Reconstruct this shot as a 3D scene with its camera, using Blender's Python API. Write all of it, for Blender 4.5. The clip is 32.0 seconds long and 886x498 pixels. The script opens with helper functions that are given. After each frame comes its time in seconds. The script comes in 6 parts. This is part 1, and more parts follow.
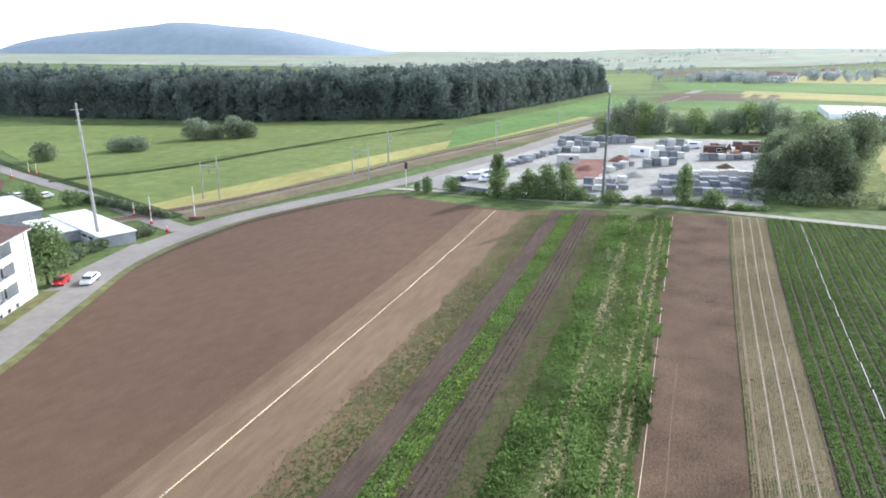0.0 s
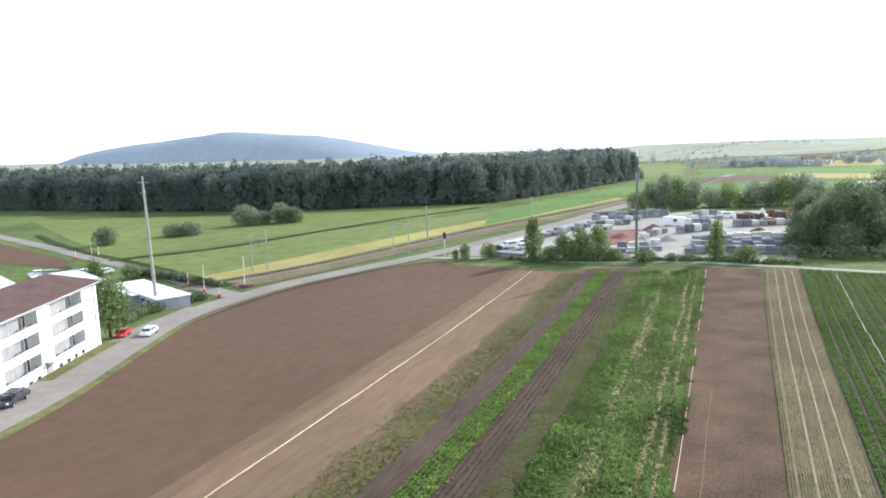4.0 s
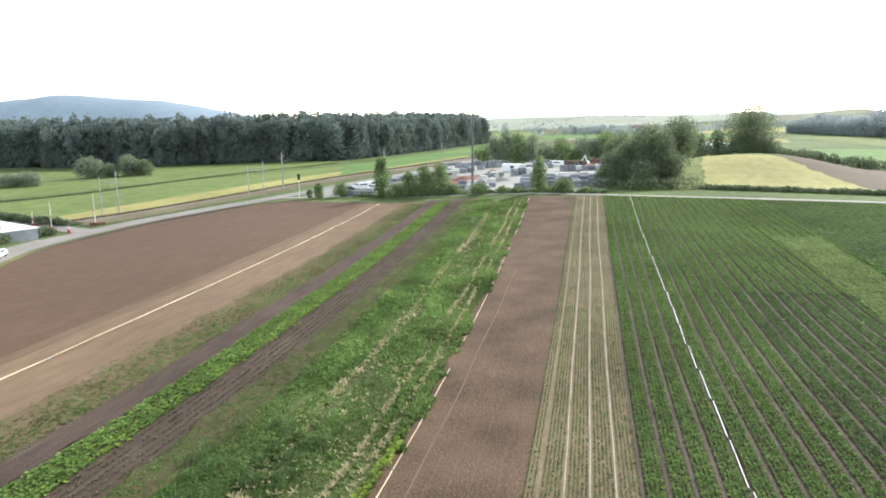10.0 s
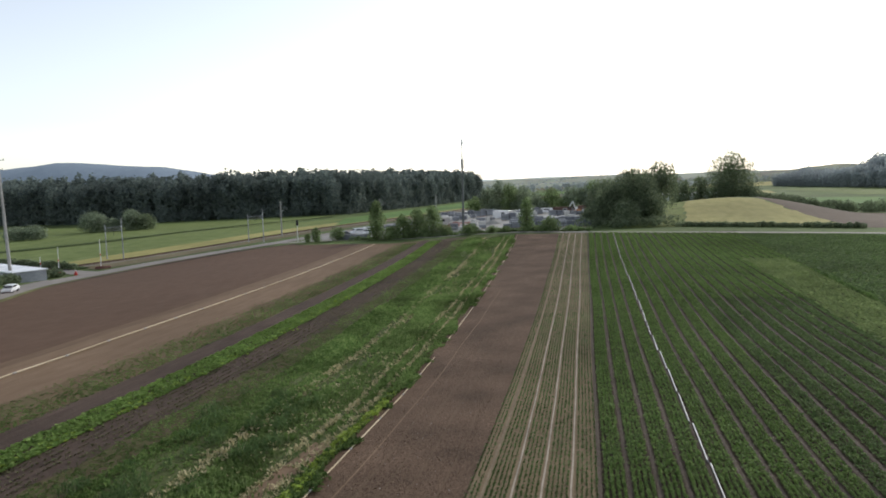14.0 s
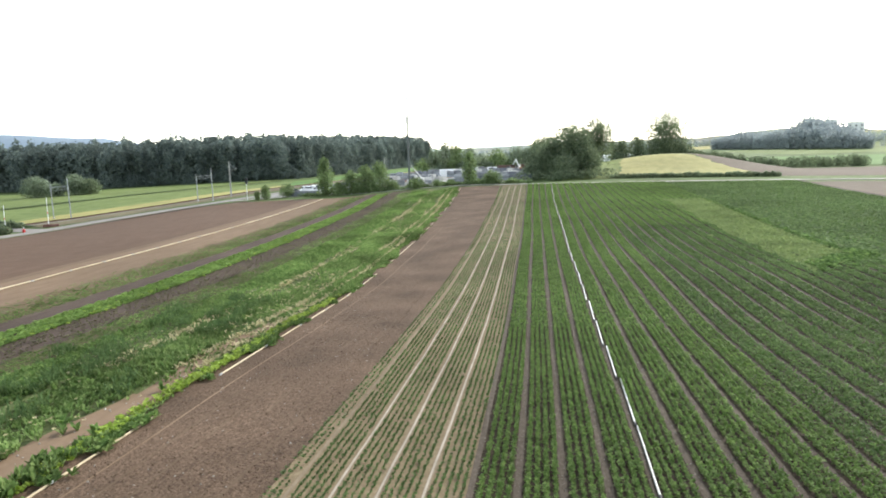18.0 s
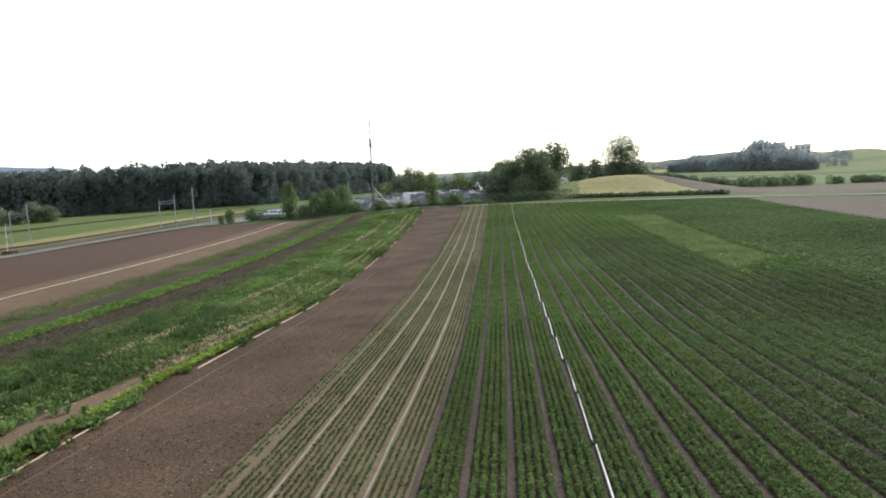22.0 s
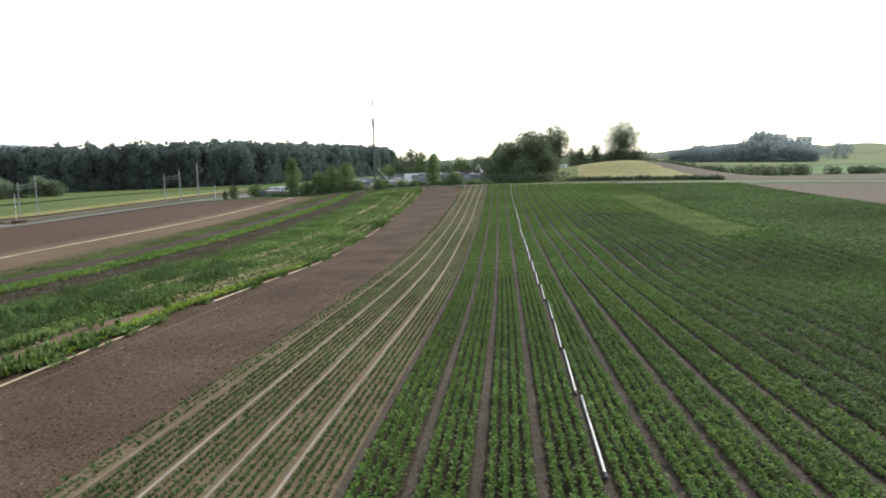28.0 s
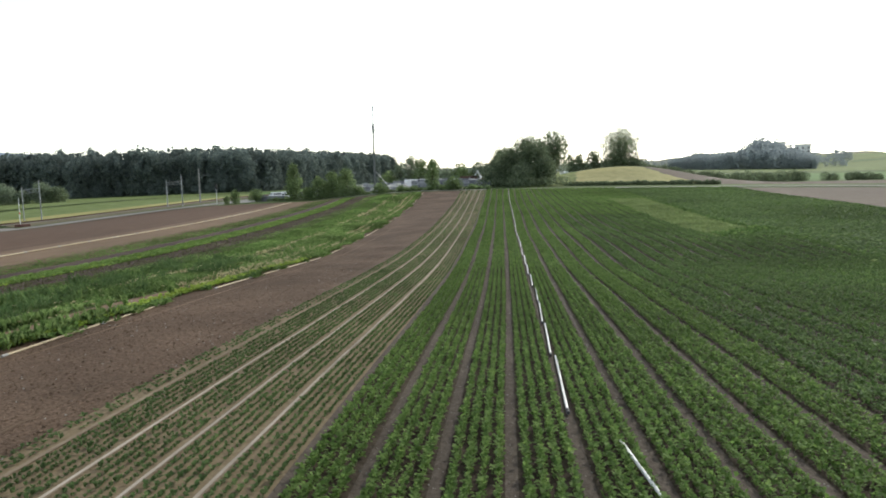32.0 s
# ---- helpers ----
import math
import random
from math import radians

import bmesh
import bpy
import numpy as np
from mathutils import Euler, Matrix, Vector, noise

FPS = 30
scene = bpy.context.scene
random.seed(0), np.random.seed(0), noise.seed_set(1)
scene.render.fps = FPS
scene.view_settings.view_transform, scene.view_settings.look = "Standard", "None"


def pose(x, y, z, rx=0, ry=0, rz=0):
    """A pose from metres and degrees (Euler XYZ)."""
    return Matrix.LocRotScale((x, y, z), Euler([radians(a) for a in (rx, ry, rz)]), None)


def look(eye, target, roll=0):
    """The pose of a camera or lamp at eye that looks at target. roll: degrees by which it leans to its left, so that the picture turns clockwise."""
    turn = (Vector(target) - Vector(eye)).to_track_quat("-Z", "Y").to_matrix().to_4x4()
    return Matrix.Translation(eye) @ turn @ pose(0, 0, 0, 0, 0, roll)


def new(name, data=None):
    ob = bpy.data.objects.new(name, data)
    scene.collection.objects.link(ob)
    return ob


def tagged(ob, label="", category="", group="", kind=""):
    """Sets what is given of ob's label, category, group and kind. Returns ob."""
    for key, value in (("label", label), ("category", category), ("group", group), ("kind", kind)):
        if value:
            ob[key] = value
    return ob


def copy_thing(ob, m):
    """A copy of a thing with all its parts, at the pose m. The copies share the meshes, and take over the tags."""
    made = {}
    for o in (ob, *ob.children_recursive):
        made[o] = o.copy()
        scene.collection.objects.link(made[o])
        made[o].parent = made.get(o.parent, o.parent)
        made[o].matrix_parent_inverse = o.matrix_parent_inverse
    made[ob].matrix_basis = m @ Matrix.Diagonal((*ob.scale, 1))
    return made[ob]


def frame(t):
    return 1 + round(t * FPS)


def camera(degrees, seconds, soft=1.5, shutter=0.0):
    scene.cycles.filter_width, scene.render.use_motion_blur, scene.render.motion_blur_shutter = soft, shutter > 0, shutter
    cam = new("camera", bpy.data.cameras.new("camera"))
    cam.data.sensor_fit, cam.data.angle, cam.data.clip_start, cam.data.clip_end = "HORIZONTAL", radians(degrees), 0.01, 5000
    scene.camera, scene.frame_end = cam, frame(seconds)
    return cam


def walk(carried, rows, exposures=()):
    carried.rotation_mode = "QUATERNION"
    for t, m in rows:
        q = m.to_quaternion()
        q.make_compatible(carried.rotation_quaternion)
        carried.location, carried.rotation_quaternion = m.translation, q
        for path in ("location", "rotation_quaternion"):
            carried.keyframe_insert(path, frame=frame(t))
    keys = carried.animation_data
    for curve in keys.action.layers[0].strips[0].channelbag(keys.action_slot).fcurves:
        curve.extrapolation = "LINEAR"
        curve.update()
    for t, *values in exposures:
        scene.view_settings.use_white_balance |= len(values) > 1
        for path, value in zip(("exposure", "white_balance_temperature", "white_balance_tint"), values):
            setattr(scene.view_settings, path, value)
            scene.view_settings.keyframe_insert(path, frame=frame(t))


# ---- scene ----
# ---- camera ----
cam = camera(66.30, 32.0, soft=1.85)
PATH = [
    (0, (-16.36, 17.47, 30.20), (-19.565, 26.493, 27.323), 0.03),
    (0.5, (-16.11, 17.10, 29.69), (-19.604, 26.225, 27.556), -4.35),
    (1, (-15.71, 15.78, 28.57), (-19.177, 25.112, 27.638), -6.54),
    (1.5, (-15.45, 14.39, 27.88), (-18.941, 23.653, 26.492), -1.86),
    (2, (-15.24, 13.80, 27.31), (-18.586, 23.071, 25.653), 0.93),
    (2.5, (-15.12, 12.94, 26.86), (-18.408, 22.266, 25.338), 2.14),
    (4.5, (-13.44, 10.88, 23.33), (-17.337, 19.972, 21.888), -2.58),
    (5, (-12.83, 9.95, 23.06), (-16.455, 19.237, 22.297), -2.17),
    (5.5, (-11.94, 8.52, 22.40), (-15.262, 17.951, 22.056), -1.32),
    (6, (-11.26, 7.33, 21.98), (-14.240, 16.872, 21.624), -0.52),
    (6.5, (-10.63, 5.88, 21.52), (-13.214, 15.511, 20.795), -1.29),
    (7, (-10.37, 4.54, 20.83), (-12.669, 14.222, 19.821), -2.34),
    (7.5, (-9.40, 3.24, 20.29), (-11.511, 12.962, 19.290), -2.39),
    (8, (-8.74, 1.56, 19.33), (-10.560, 11.286, 17.870), 2.40),
    (8.5, (-8.22, 0.56, 18.95), (-9.664, 10.236, 16.892), 4.49),
    (9, (-7.75, -0.34, 18.54), (-9.041, 9.430, 16.836), 1.87),
    (9.5, (-7.43, -1.03, 17.75), (-8.938, 8.659, 15.809), 1.30),
    (10, (-7.16, -1.60, 17.10), (-9.055, 8.034, 15.197), -0.59),
    (10.5, (-6.78, -2.44, 16.53), (-8.925, 7.225, 15.139), -2.06),
    (11, (-6.47, -3.35, 15.90), (-8.673, 6.357, 14.989), -1.62),
    (11.5, (-6.04, -4.49, 14.97), (-8.157, 5.245, 14.087), 0.68),
    (12, (-5.66, -5.19, 14.45), (-7.680, 4.526, 13.217), 1.42),
    (12.5, (-5.41, -5.77, 14.13), (-7.396, 3.968, 13.049), 0.85),
    (13, (-5.11, -6.55, 13.50), (-7.078, 3.204, 12.463), -0.35),
    (13.5, (-4.91, -7.31, 13.01), (-6.864, 2.442, 11.976), -1.06),
    (15.5, (-3.56, -11.95, 10.98), (-5.103, -2.094, 10.233), -1.58),
    (16, (-3.24, -12.86, 10.43), (-4.700, -2.992, 9.733), -1.60),
    (16.5, (-2.91, -13.78, 9.82), (-4.302, -3.936, 8.777), -2.01),
    (17, (-2.63, -14.52, 9.39), (-3.950, -4.712, 7.940), -1.75),
    (17.5, (-2.44, -15.04, 9.00), (-3.680, -5.256, 7.356), -1.73),
    (18, (-2.15, -15.50, 8.76), (-3.337, -5.679, 7.315), -1.84),
    (18.5, (-1.88, -16.09, 8.58), (-3.038, -6.229, 7.422), -2.27),
    (19, (-1.65, -16.66, 8.45), (-2.855, -6.808, 7.195), -1.20),
    (19.5, (-1.38, -16.99, 8.30), (-2.692, -7.180, 6.848), 0.45),
    (20, (-1.28, -17.24, 8.17), (-2.439, -7.408, 6.748), 1.70),
    (20.5, (-1.32, -17.52, 8.11), (-2.260, -7.635, 6.916), 0.81),
    (21, (-1.44, -17.95, 8.04), (-2.247, -8.035, 6.972), -1.06),
    (21.5, (-1.52, -18.34, 7.88), (-2.239, -8.422, 6.840), -2.63),
    (22, (-1.61, -18.83, 7.75), (-2.274, -8.908, 6.664), -2.40),
    (22.5, (-1.66, -19.24, 7.48), (-2.290, -9.324, 6.374), -1.40),
    (23, (-1.72, -19.72, 7.40), (-2.306, -9.789, 6.363), -1.60),
    (23.5, (-1.82, -20.04, 7.09), (-2.374, -10.144, 5.796), -3.77),
    (24, (-1.78, -20.29, 6.88), (-2.376, -10.428, 5.327), -5.76),
    (24.5, (-1.63, -20.55, 6.59), (-2.270, -10.708, 4.953), -3.33),
    (25, (-1.47, -20.70, 6.41), (-2.084, -10.818, 4.980), -0.43),
    (25.5, (-1.43, -20.82, 6.31), (-2.016, -10.900, 5.186), 0.16),
    (27.5, (-1.19, -22.22, 5.92), (-1.874, -12.319, 4.715), -2.35),
    (28, (-1.09, -22.59, 5.90), (-1.768, -12.689, 4.628), -1.23),
    (28.5, (-1.04, -22.86, 5.82), (-1.696, -12.978, 4.425), -0.94),
    (29, (-1.04, -23.10, 5.73), (-1.683, -13.219, 4.344), -1.46),
    (29.5, (-1.04, -23.29, 5.62), (-1.704, -13.405, 4.231), -2.97),
    (30, (-1.00, -23.41, 5.51), (-1.690, -13.504, 4.309), -3.77),
    (30.5, (-0.91, -23.63, 5.38), (-1.597, -13.709, 4.345), -3.12),
    (31, (-0.76, -23.90, 5.22), (-1.442, -13.979, 4.216), -2.62),
    (31.5, (-0.58, -24.17, 5.09), (-1.262, -14.255, 4.025), -1.38),
    (32, (-0.46, -24.45, 4.93), (-1.150, -14.545, 3.785), -1.22),
]
EXPOSURES = [
    (0, 1.01, 6030, 10), (1, 0.66, 6180, 10), (2, 0.41, 6310, 11), (2.6, 0.51, 6310, 11), (4.4, 0.99, 6260, 9), (5, 0.69, 6260, 10),
    (5.5, -0.20, 6320, 14), (6, -0.85, 6270, 15), (7, -0.90, 6270, 15), (8, -0.75, 6320, 15), (8.4, 0.41, 6370, 8), (9, 0.96, 6470, 6),
    (10, 1.09, 6470, 6), (11, 0.76, 6470, 9), (11.6, 0.21, 6420, 10), (12, -0.04, 6370, 10), (13, -0.04, 6400, 10), (16, -0.64, 6380, 12),
    (17, -0.12, 6340, 9), (18, 0.94, 6440, 6), (19, 0.64, 6440, 6), (20, 0.74, 6440, 6), (21, 0.57, 6440, 6), (22, 0.13, 6390, 8),
    (23, 0.15, 6390, 8), (24, 0.25, 6460, 7), (25, 1.04, 6490, 5), (28, 0.19, 6440, 6), (29, 0.53, 6440, 5), (30, 0.74, 6440, 5),
    (31, 0.28, 6420, 6), (32, 0.13, 6420, 6)]
walk(cam, [(t, look(eye, target, roll)) for t, eye, target, roll in PATH], EXPOSURES)

# ---- sky and sun ----
SUN_EL, SUN_AZ = radians(29), radians(27)
world = bpy.data.worlds.new("sky")
scene.world = world
world.use_nodes = True
wn = world.node_tree.nodes
sky = wn.new("ShaderNodeTexSky")
sky.sky_type = "NISHITA"
sky.sun_disc = False
sky.sun_elevation, sky.sun_rotation = SUN_EL, SUN_AZ
sky.dust_density = 0.6
sky.air_density = 1.0
wn["Background"].inputs["Strength"].default_value = 0.15
pale = wn.new("ShaderNodeHueSaturation")
pale.inputs["Saturation"].default_value = 0.45
pale.inputs["Value"].default_value = 1.4
world.node_tree.links.new(sky.outputs[0], pale.inputs["Color"])
world.node_tree.links.new(pale.outputs[0], wn["Background"].inputs["Color"])
sun = new("sun", bpy.data.lights.new("sun", "SUN"))
sun.data.energy, sun.data.angle, sun.data.color = 2.7, radians(0.8), (1.0, 0.95, 0.88)
sun_dir = Vector((math.sin(SUN_AZ) * math.cos(SUN_EL), math.cos(SUN_AZ) * math.cos(SUN_EL), math.sin(SUN_EL)))
sun.matrix_world = look(sun_dir * 100, (0, 0, 0))


# ---- materials ----
def material(name, ramp, scale=(1, 1, 1), detail=6.0, rough=0.9, big=0.02, mottle=0.35, bump=0.0, bump_scale=8.0,
             metal=0.0, random_by="", gloss=0.08, glow=0.0):
    """A surface in world metres: a grain between the colours of the ramp, and wider mottling in brightness."""
    m = bpy.data.materials.new(name)
    m.use_nodes = True
    nt = m.node_tree
    n, link = nt.nodes, nt.links.new
    b = n["Principled BSDF"]
    b.inputs["Roughness"].default_value = rough
    b.inputs["Metallic"].default_value = metal
    b.inputs["Specular IOR Level"].default_value = gloss
    geo = n.new("ShaderNodeNewGeometry")
    mp = n.new("ShaderNodeMapping")
    mp.inputs["Scale"].default_value = scale
    link(geo.outputs["Position"], mp.inputs["Vector"])
    fine = n.new("ShaderNodeTexNoise")
    fine.inputs["Scale"].default_value = 1.0
    fine.inputs["Detail"].default_value = detail
    fine.inputs["Roughness"].default_value = 0.62
    link(mp.outputs[0], fine.inputs["Vector"])
    cr = n.new("ShaderNodeValToRGB")
    e = cr.color_ramp.elements
    while len(e) < len(ramp):
        e.new(0.5)
    for k, c in enumerate(ramp):
        e[k].position = 0.3 + 0.4 * k / max(1, len(ramp) - 1)
        e[k].color = (*c, 1)
    fac = fine.outputs["Fac"]
    if random_by:
        rnd = n.new("ShaderNodeObjectInfo").outputs["Random"] if random_by == "object" else geo.outputs["Random Per Island"]
        mix = n.new("ShaderNodeMath")
        mix.operation = "MULTIPLY_ADD"
        mix.inputs[1].default_value = 0.4
        link(rnd, mix.inputs[0])
        sub = n.new("ShaderNodeMath")
        sub.operation = "MULTIPLY_ADD"
        sub.inputs[1].default_value, sub.inputs[2].default_value = 0.6, 0.0
        link(fac, sub.inputs[0])
        link(sub.outputs[0], mix.inputs[2])
        fac = mix.outputs[0]
    link(fac, cr.inputs["Fac"])
    wide = n.new("ShaderNodeTexNoise")
    wide.inputs["Scale"].default_value = big
    wide.inputs["Detail"].default_value = 3.0
    link(geo.outputs["Position"], wide.inputs["Vector"])
    rng = n.new("ShaderNodeMapRange")
    rng.inputs["From Min"].default_value, rng.inputs["From Max"].default_value = 0.3, 0.7
    rng.inputs["To Min"].default_value, rng.inputs["To Max"].default_value = 1 - mottle, 1 + mottle
    link(wide.outputs["Fac"], rng.inputs["Value"])
    mul = n.new("ShaderNodeVectorMath")
    mul.operation = "SCALE"
    link(cr.outputs["Color"], mul.inputs[0])
    link(rng.outputs[0], mul.inputs["Scale"])
    link(mul.outputs[0], b.inputs["Base Color"])
    # faint emission for the hazy far backdrop, no lamp
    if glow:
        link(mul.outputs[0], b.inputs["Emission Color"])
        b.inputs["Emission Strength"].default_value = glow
    if bump:
        bt = n.new("ShaderNodeTexNoise")
        bt.inputs["Scale"].default_value = bump_scale
        bt.inputs["Detail"].default_value = 4.0
        link(geo.outputs["Position"], bt.inputs["Vector"])
        bn = n.new("ShaderNodeBump")
        bn.inputs["Strength"].default_value = 1.0
        bn.inputs["Distance"].default_value = bump
        link(bt.outputs["Fac"], bn.inputs["Height"])
        link(bn.outputs[0], b.inputs["Normal"])
    return m


def leafy(name, ramp, through_light=0.35, big=0.2, mottle=0.3, random_by="island", gloss=0.1):
    """Foliage: leaves that let some of the sun through."""
    ramp = [tuple(1.5 * v for v in c) for c in ramp]
    m = material(name, ramp, scale=(1.3, 1.3, 1.3), detail=3, rough=0.7, big=big, mottle=mottle, random_by=random_by, gloss=gloss)
    nt = m.node_tree
    b = nt.nodes["Principled BSDF"]
    tr = nt.nodes.new("ShaderNodeBsdfTranslucent")
    nt.links.new(b.inputs["Base Color"].links[0].from_socket, tr.inputs["Color"])
    mix = nt.nodes.new("ShaderNodeMixShader")
    mix.inputs[0].default_value = through_light + 0.12
    nt.links.new(b.outputs[0], mix.inputs[1])
    nt.links.new(tr.outputs[0], mix.inputs[2])
    nt.links.new(mix.outputs[0], nt.nodes["Material Output"].inputs["Surface"])
    return m


SOIL = material("ploughed_soil", [(0.107, 0.067, 0.045), (0.121, 0.0765, 0.0515), (0.135, 0.0865, 0.0592)], scale=(0.7, 0.35, 1), detail=9, big=0.02, mottle=0.1, bump=0.03, bump_scale=4)
SOIL_BARE = material("harrowed_soil", [(0.066, 0.043, 0.028), (0.11, 0.0725, 0.048), (0.163, 0.11, 0.075)], scale=(9, 4, 1), detail=10, big=0.2, mottle=0.26, bump=0.07, bump_scale=9)
SOIL_DRY = material("dry_soil", [(0.154, 0.104, 0.065), (0.18, 0.123, 0.079), (0.208, 0.144, 0.095)], scale=(1.2, 0.2, 1), big=0.04, mottle=0.13, bump=0.03, bump_scale=5)
SOIL_TAN = material("tan_soil", [(0.17, 0.13, 0.085), (0.21, 0.163, 0.11), (0.255, 0.2, 0.138)], scale=(5, 1.5, 2), detail=8, big=0.3, mottle=0.15, bump=0.02, bump_scale=12)
TYRE_SOIL = material("pressed_soil", [(0.095, 0.0647, 0.0418), (0.118, 0.0813, 0.0531), (0.14, 0.098, 0.0653)], scale=(5, 1.5, 2), detail=8, big=0.2, mottle=0.25)
GREY_TRACK = material("grey_track_soil", [(0.065, 0.051, 0.038), (0.092, 0.073, 0.056), (0.13, 0.106, 0.083)], scale=(9, 4, 2), detail=9, big=0.2, mottle=0.2, bump=0.03, bump_scale=12)
COUPLING = material("dark_coupling", [(0.06, 0.06, 0.06), (0.1, 0.1, 0.1)], scale=(3, 3, 3), big=0.5, mottle=0.1, rough=0.6)
SOIL_MID = material("half_dry_soil", [(0.134, 0.09, 0.057), (0.157, 0.106, 0.069), (0.18, 0.123, 0.081)], scale=(1.0, 0.2, 1), big=0.03, mottle=0.13, bump=0.03, bump_scale=4)
SOIL_BED = material("bed_soil", [(0.142, 0.107, 0.063), (0.188, 0.143, 0.086), (0.232, 0.181, 0.113)], scale=(8, 4, 1), detail=8, big=0.1, mottle=0.15, bump=0.03, bump_scale=9)
GRASS = material("meadow_grass", [(0.07, 0.1, 0.035), (0.105, 0.145, 0.05), (0.15, 0.185, 0.07)], scale=(0.5, 0.5, 0.5), detail=8, big=0.025, mottle=0.25, bump=0.08, bump_scale=3)
ROADWAY = material("asphalt", [(0.225, 0.204, 0.184), (0.25, 0.228, 0.206), (0.277, 0.254, 0.231)], scale=(0.7, 0.7, 0.7), big=0.1, mottle=0.12, bump=0.01, bump_scale=20)
GRAVEL = material("pale_gravel", [(0.252, 0.231, 0.196), (0.322, 0.301, 0.259), (0.385, 0.364, 0.322)], scale=(2, 2, 2), big=0.15, mottle=0.15, bump=0.02, bump_scale=12)
BARK = material("bark", [(0.05, 0.04, 0.03), (0.1, 0.08, 0.06), (0.16, 0.13, 0.1)], scale=(6, 6, 1.5), big=0.5, bump=0.03, bump_scale=10)
CONCRETE = material("concrete", [(0.3, 0.29, 0.27), (0.38, 0.37, 0.35), (0.45, 0.44, 0.42)], scale=(0.8, 0.8, 2), big=0.3, mottle=0.15, bump=0.01)
LEAF_DARK = leafy("dark_leaves", [(0.07, 0.0925, 0.055), (0.1125, 0.14, 0.08), (0.17, 0.2, 0.1175)], 0.45, gloss=0.2)
# bluish, lifted ramp: haze before the forest painted into the leaves
LEAF_FOREST = leafy("hazy_forest_leaves", [(0.08, 0.098, 0.093), (0.104, 0.127, 0.115), (0.138, 0.164, 0.138)], 0.36, big=0.05, mottle=0.3)
LEAF_MID = leafy("mid_leaves", [(0.075, 0.11, 0.046), (0.118, 0.16, 0.068), (0.17, 0.215, 0.098)], 0.45, gloss=0.2)
# grey-green of the willows; doubles as haze on the yard's back row
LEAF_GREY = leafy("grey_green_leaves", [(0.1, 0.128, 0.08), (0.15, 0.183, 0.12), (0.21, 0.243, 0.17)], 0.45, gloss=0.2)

WEEDY = material("weedy_soil", [(0.145, 0.094, 0.058), (0.13, 0.098, 0.055), (0.1, 0.102, 0.042)], scale=(0.5, 0.2, 1), detail=8, big=0.1, mottle=0.15, bump=0.05, bump_scale=5)
SOIL_MIXED = material("weedy_dark_soil", [(0.085, 0.06, 0.037), (0.09, 0.076, 0.038), (0.082, 0.09, 0.034)], scale=(2.5, 0.5, 1), detail=8, big=0.1, mottle=0.2, bump=0.05, bump_scale=5)
SOIL_DARK = material("dark_soil", [(0.056, 0.039, 0.03), (0.08, 0.057, 0.044), (0.105, 0.076, 0.058)], scale=(4, 0.3, 1), big=0.1, mottle=0.2, bump=0.06, bump_scale=5)
WEED_GROUND = material("weed_cover", [(0.07, 0.07, 0.03), (0.08, 0.1, 0.035), (0.12, 0.13, 0.058)], scale=(5, 2.5, 2), detail=8, big=0.12, mottle=0.3, bump=0.1, bump_scale=4)
# soil colour darkened for the shade under the crop plants
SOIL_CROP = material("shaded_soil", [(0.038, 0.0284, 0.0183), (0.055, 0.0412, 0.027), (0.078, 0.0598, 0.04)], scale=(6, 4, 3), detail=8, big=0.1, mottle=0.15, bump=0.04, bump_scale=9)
SOIL_GREY = material("grey_soil", [(0.098, 0.073, 0.0515), (0.12, 0.0905, 0.065), (0.143, 0.1095, 0.08)], scale=(0.4, 0.9, 1), big=0.03, mottle=0.12, bump=0.03, bump_scale=4)

GRAVEL_FINE = material("trodden_soil", [(0.3, 0.255, 0.198), (0.36, 0.31, 0.246), (0.43, 0.372, 0.302)], scale=(5, 1.2, 2), big=0.3, mottle=0.2, bump=0.01, bump_scale=15)
CREAM_PIPE = material("dusty_cream_pipe", [(0.444, 0.36, 0.24), (0.54, 0.444, 0.3), (0.624, 0.528, 0.372)], scale=(2, 2, 2), big=0.4, mottle=0.12, rough=0.7, random_by="object")
ALUMINIUM = material("dull_aluminium", [(0.62, 0.6, 0.56), (0.74, 0.72, 0.68), (0.82, 0.8, 0.76)], scale=(2, 2, 2), big=0.5, mottle=0.1, rough=0.5, metal=0.08, random_by="object")
STEEL = material("galvanised_steel", [(0.28, 0.29, 0.3), (0.37, 0.38, 0.39), (0.45, 0.46, 0.47)], scale=(3, 3, 3), big=0.5, mottle=0.15, rough=0.5, metal=0.6)

MEADOW = material("pale_cereal", [(0.1175, 0.1522, 0.04785), (0.1479, 0.1853, 0.0609), (0.1783, 0.2158, 0.0783)], scale=(0.25, 0.25, 0.25), detail=8, big=0.018, mottle=0.14, bump=0.05, bump_scale=2)
# duller meadow green: the forest's shadow put into the colour
MEADOW_SHADOWED = material("shadowed_meadow", [(0.0792, 0.1056, 0.0396), (0.11, 0.1408, 0.0528), (0.1408, 0.176, 0.066)], scale=(0.3, 0.3, 0.3), big=0.03, mottle=0.2, bump=0.08, bump_scale=2)
MEADOW_RICH = material("rich_green", [(0.085, 0.155, 0.045), (0.115, 0.195, 0.056), (0.15, 0.232, 0.072)], scale=(0.25, 0.25, 0.25), big=0.02, mottle=0.15, bump=0.05, bump_scale=2)
WHEAT = material("ripening_wheat", [(0.255, 0.235, 0.085), (0.305, 0.278, 0.105), (0.355, 0.32, 0.13)], scale=(0.5, 0.2, 0.5), detail=8, big=0.04, mottle=0.14, bump=0.05, bump_scale=3)
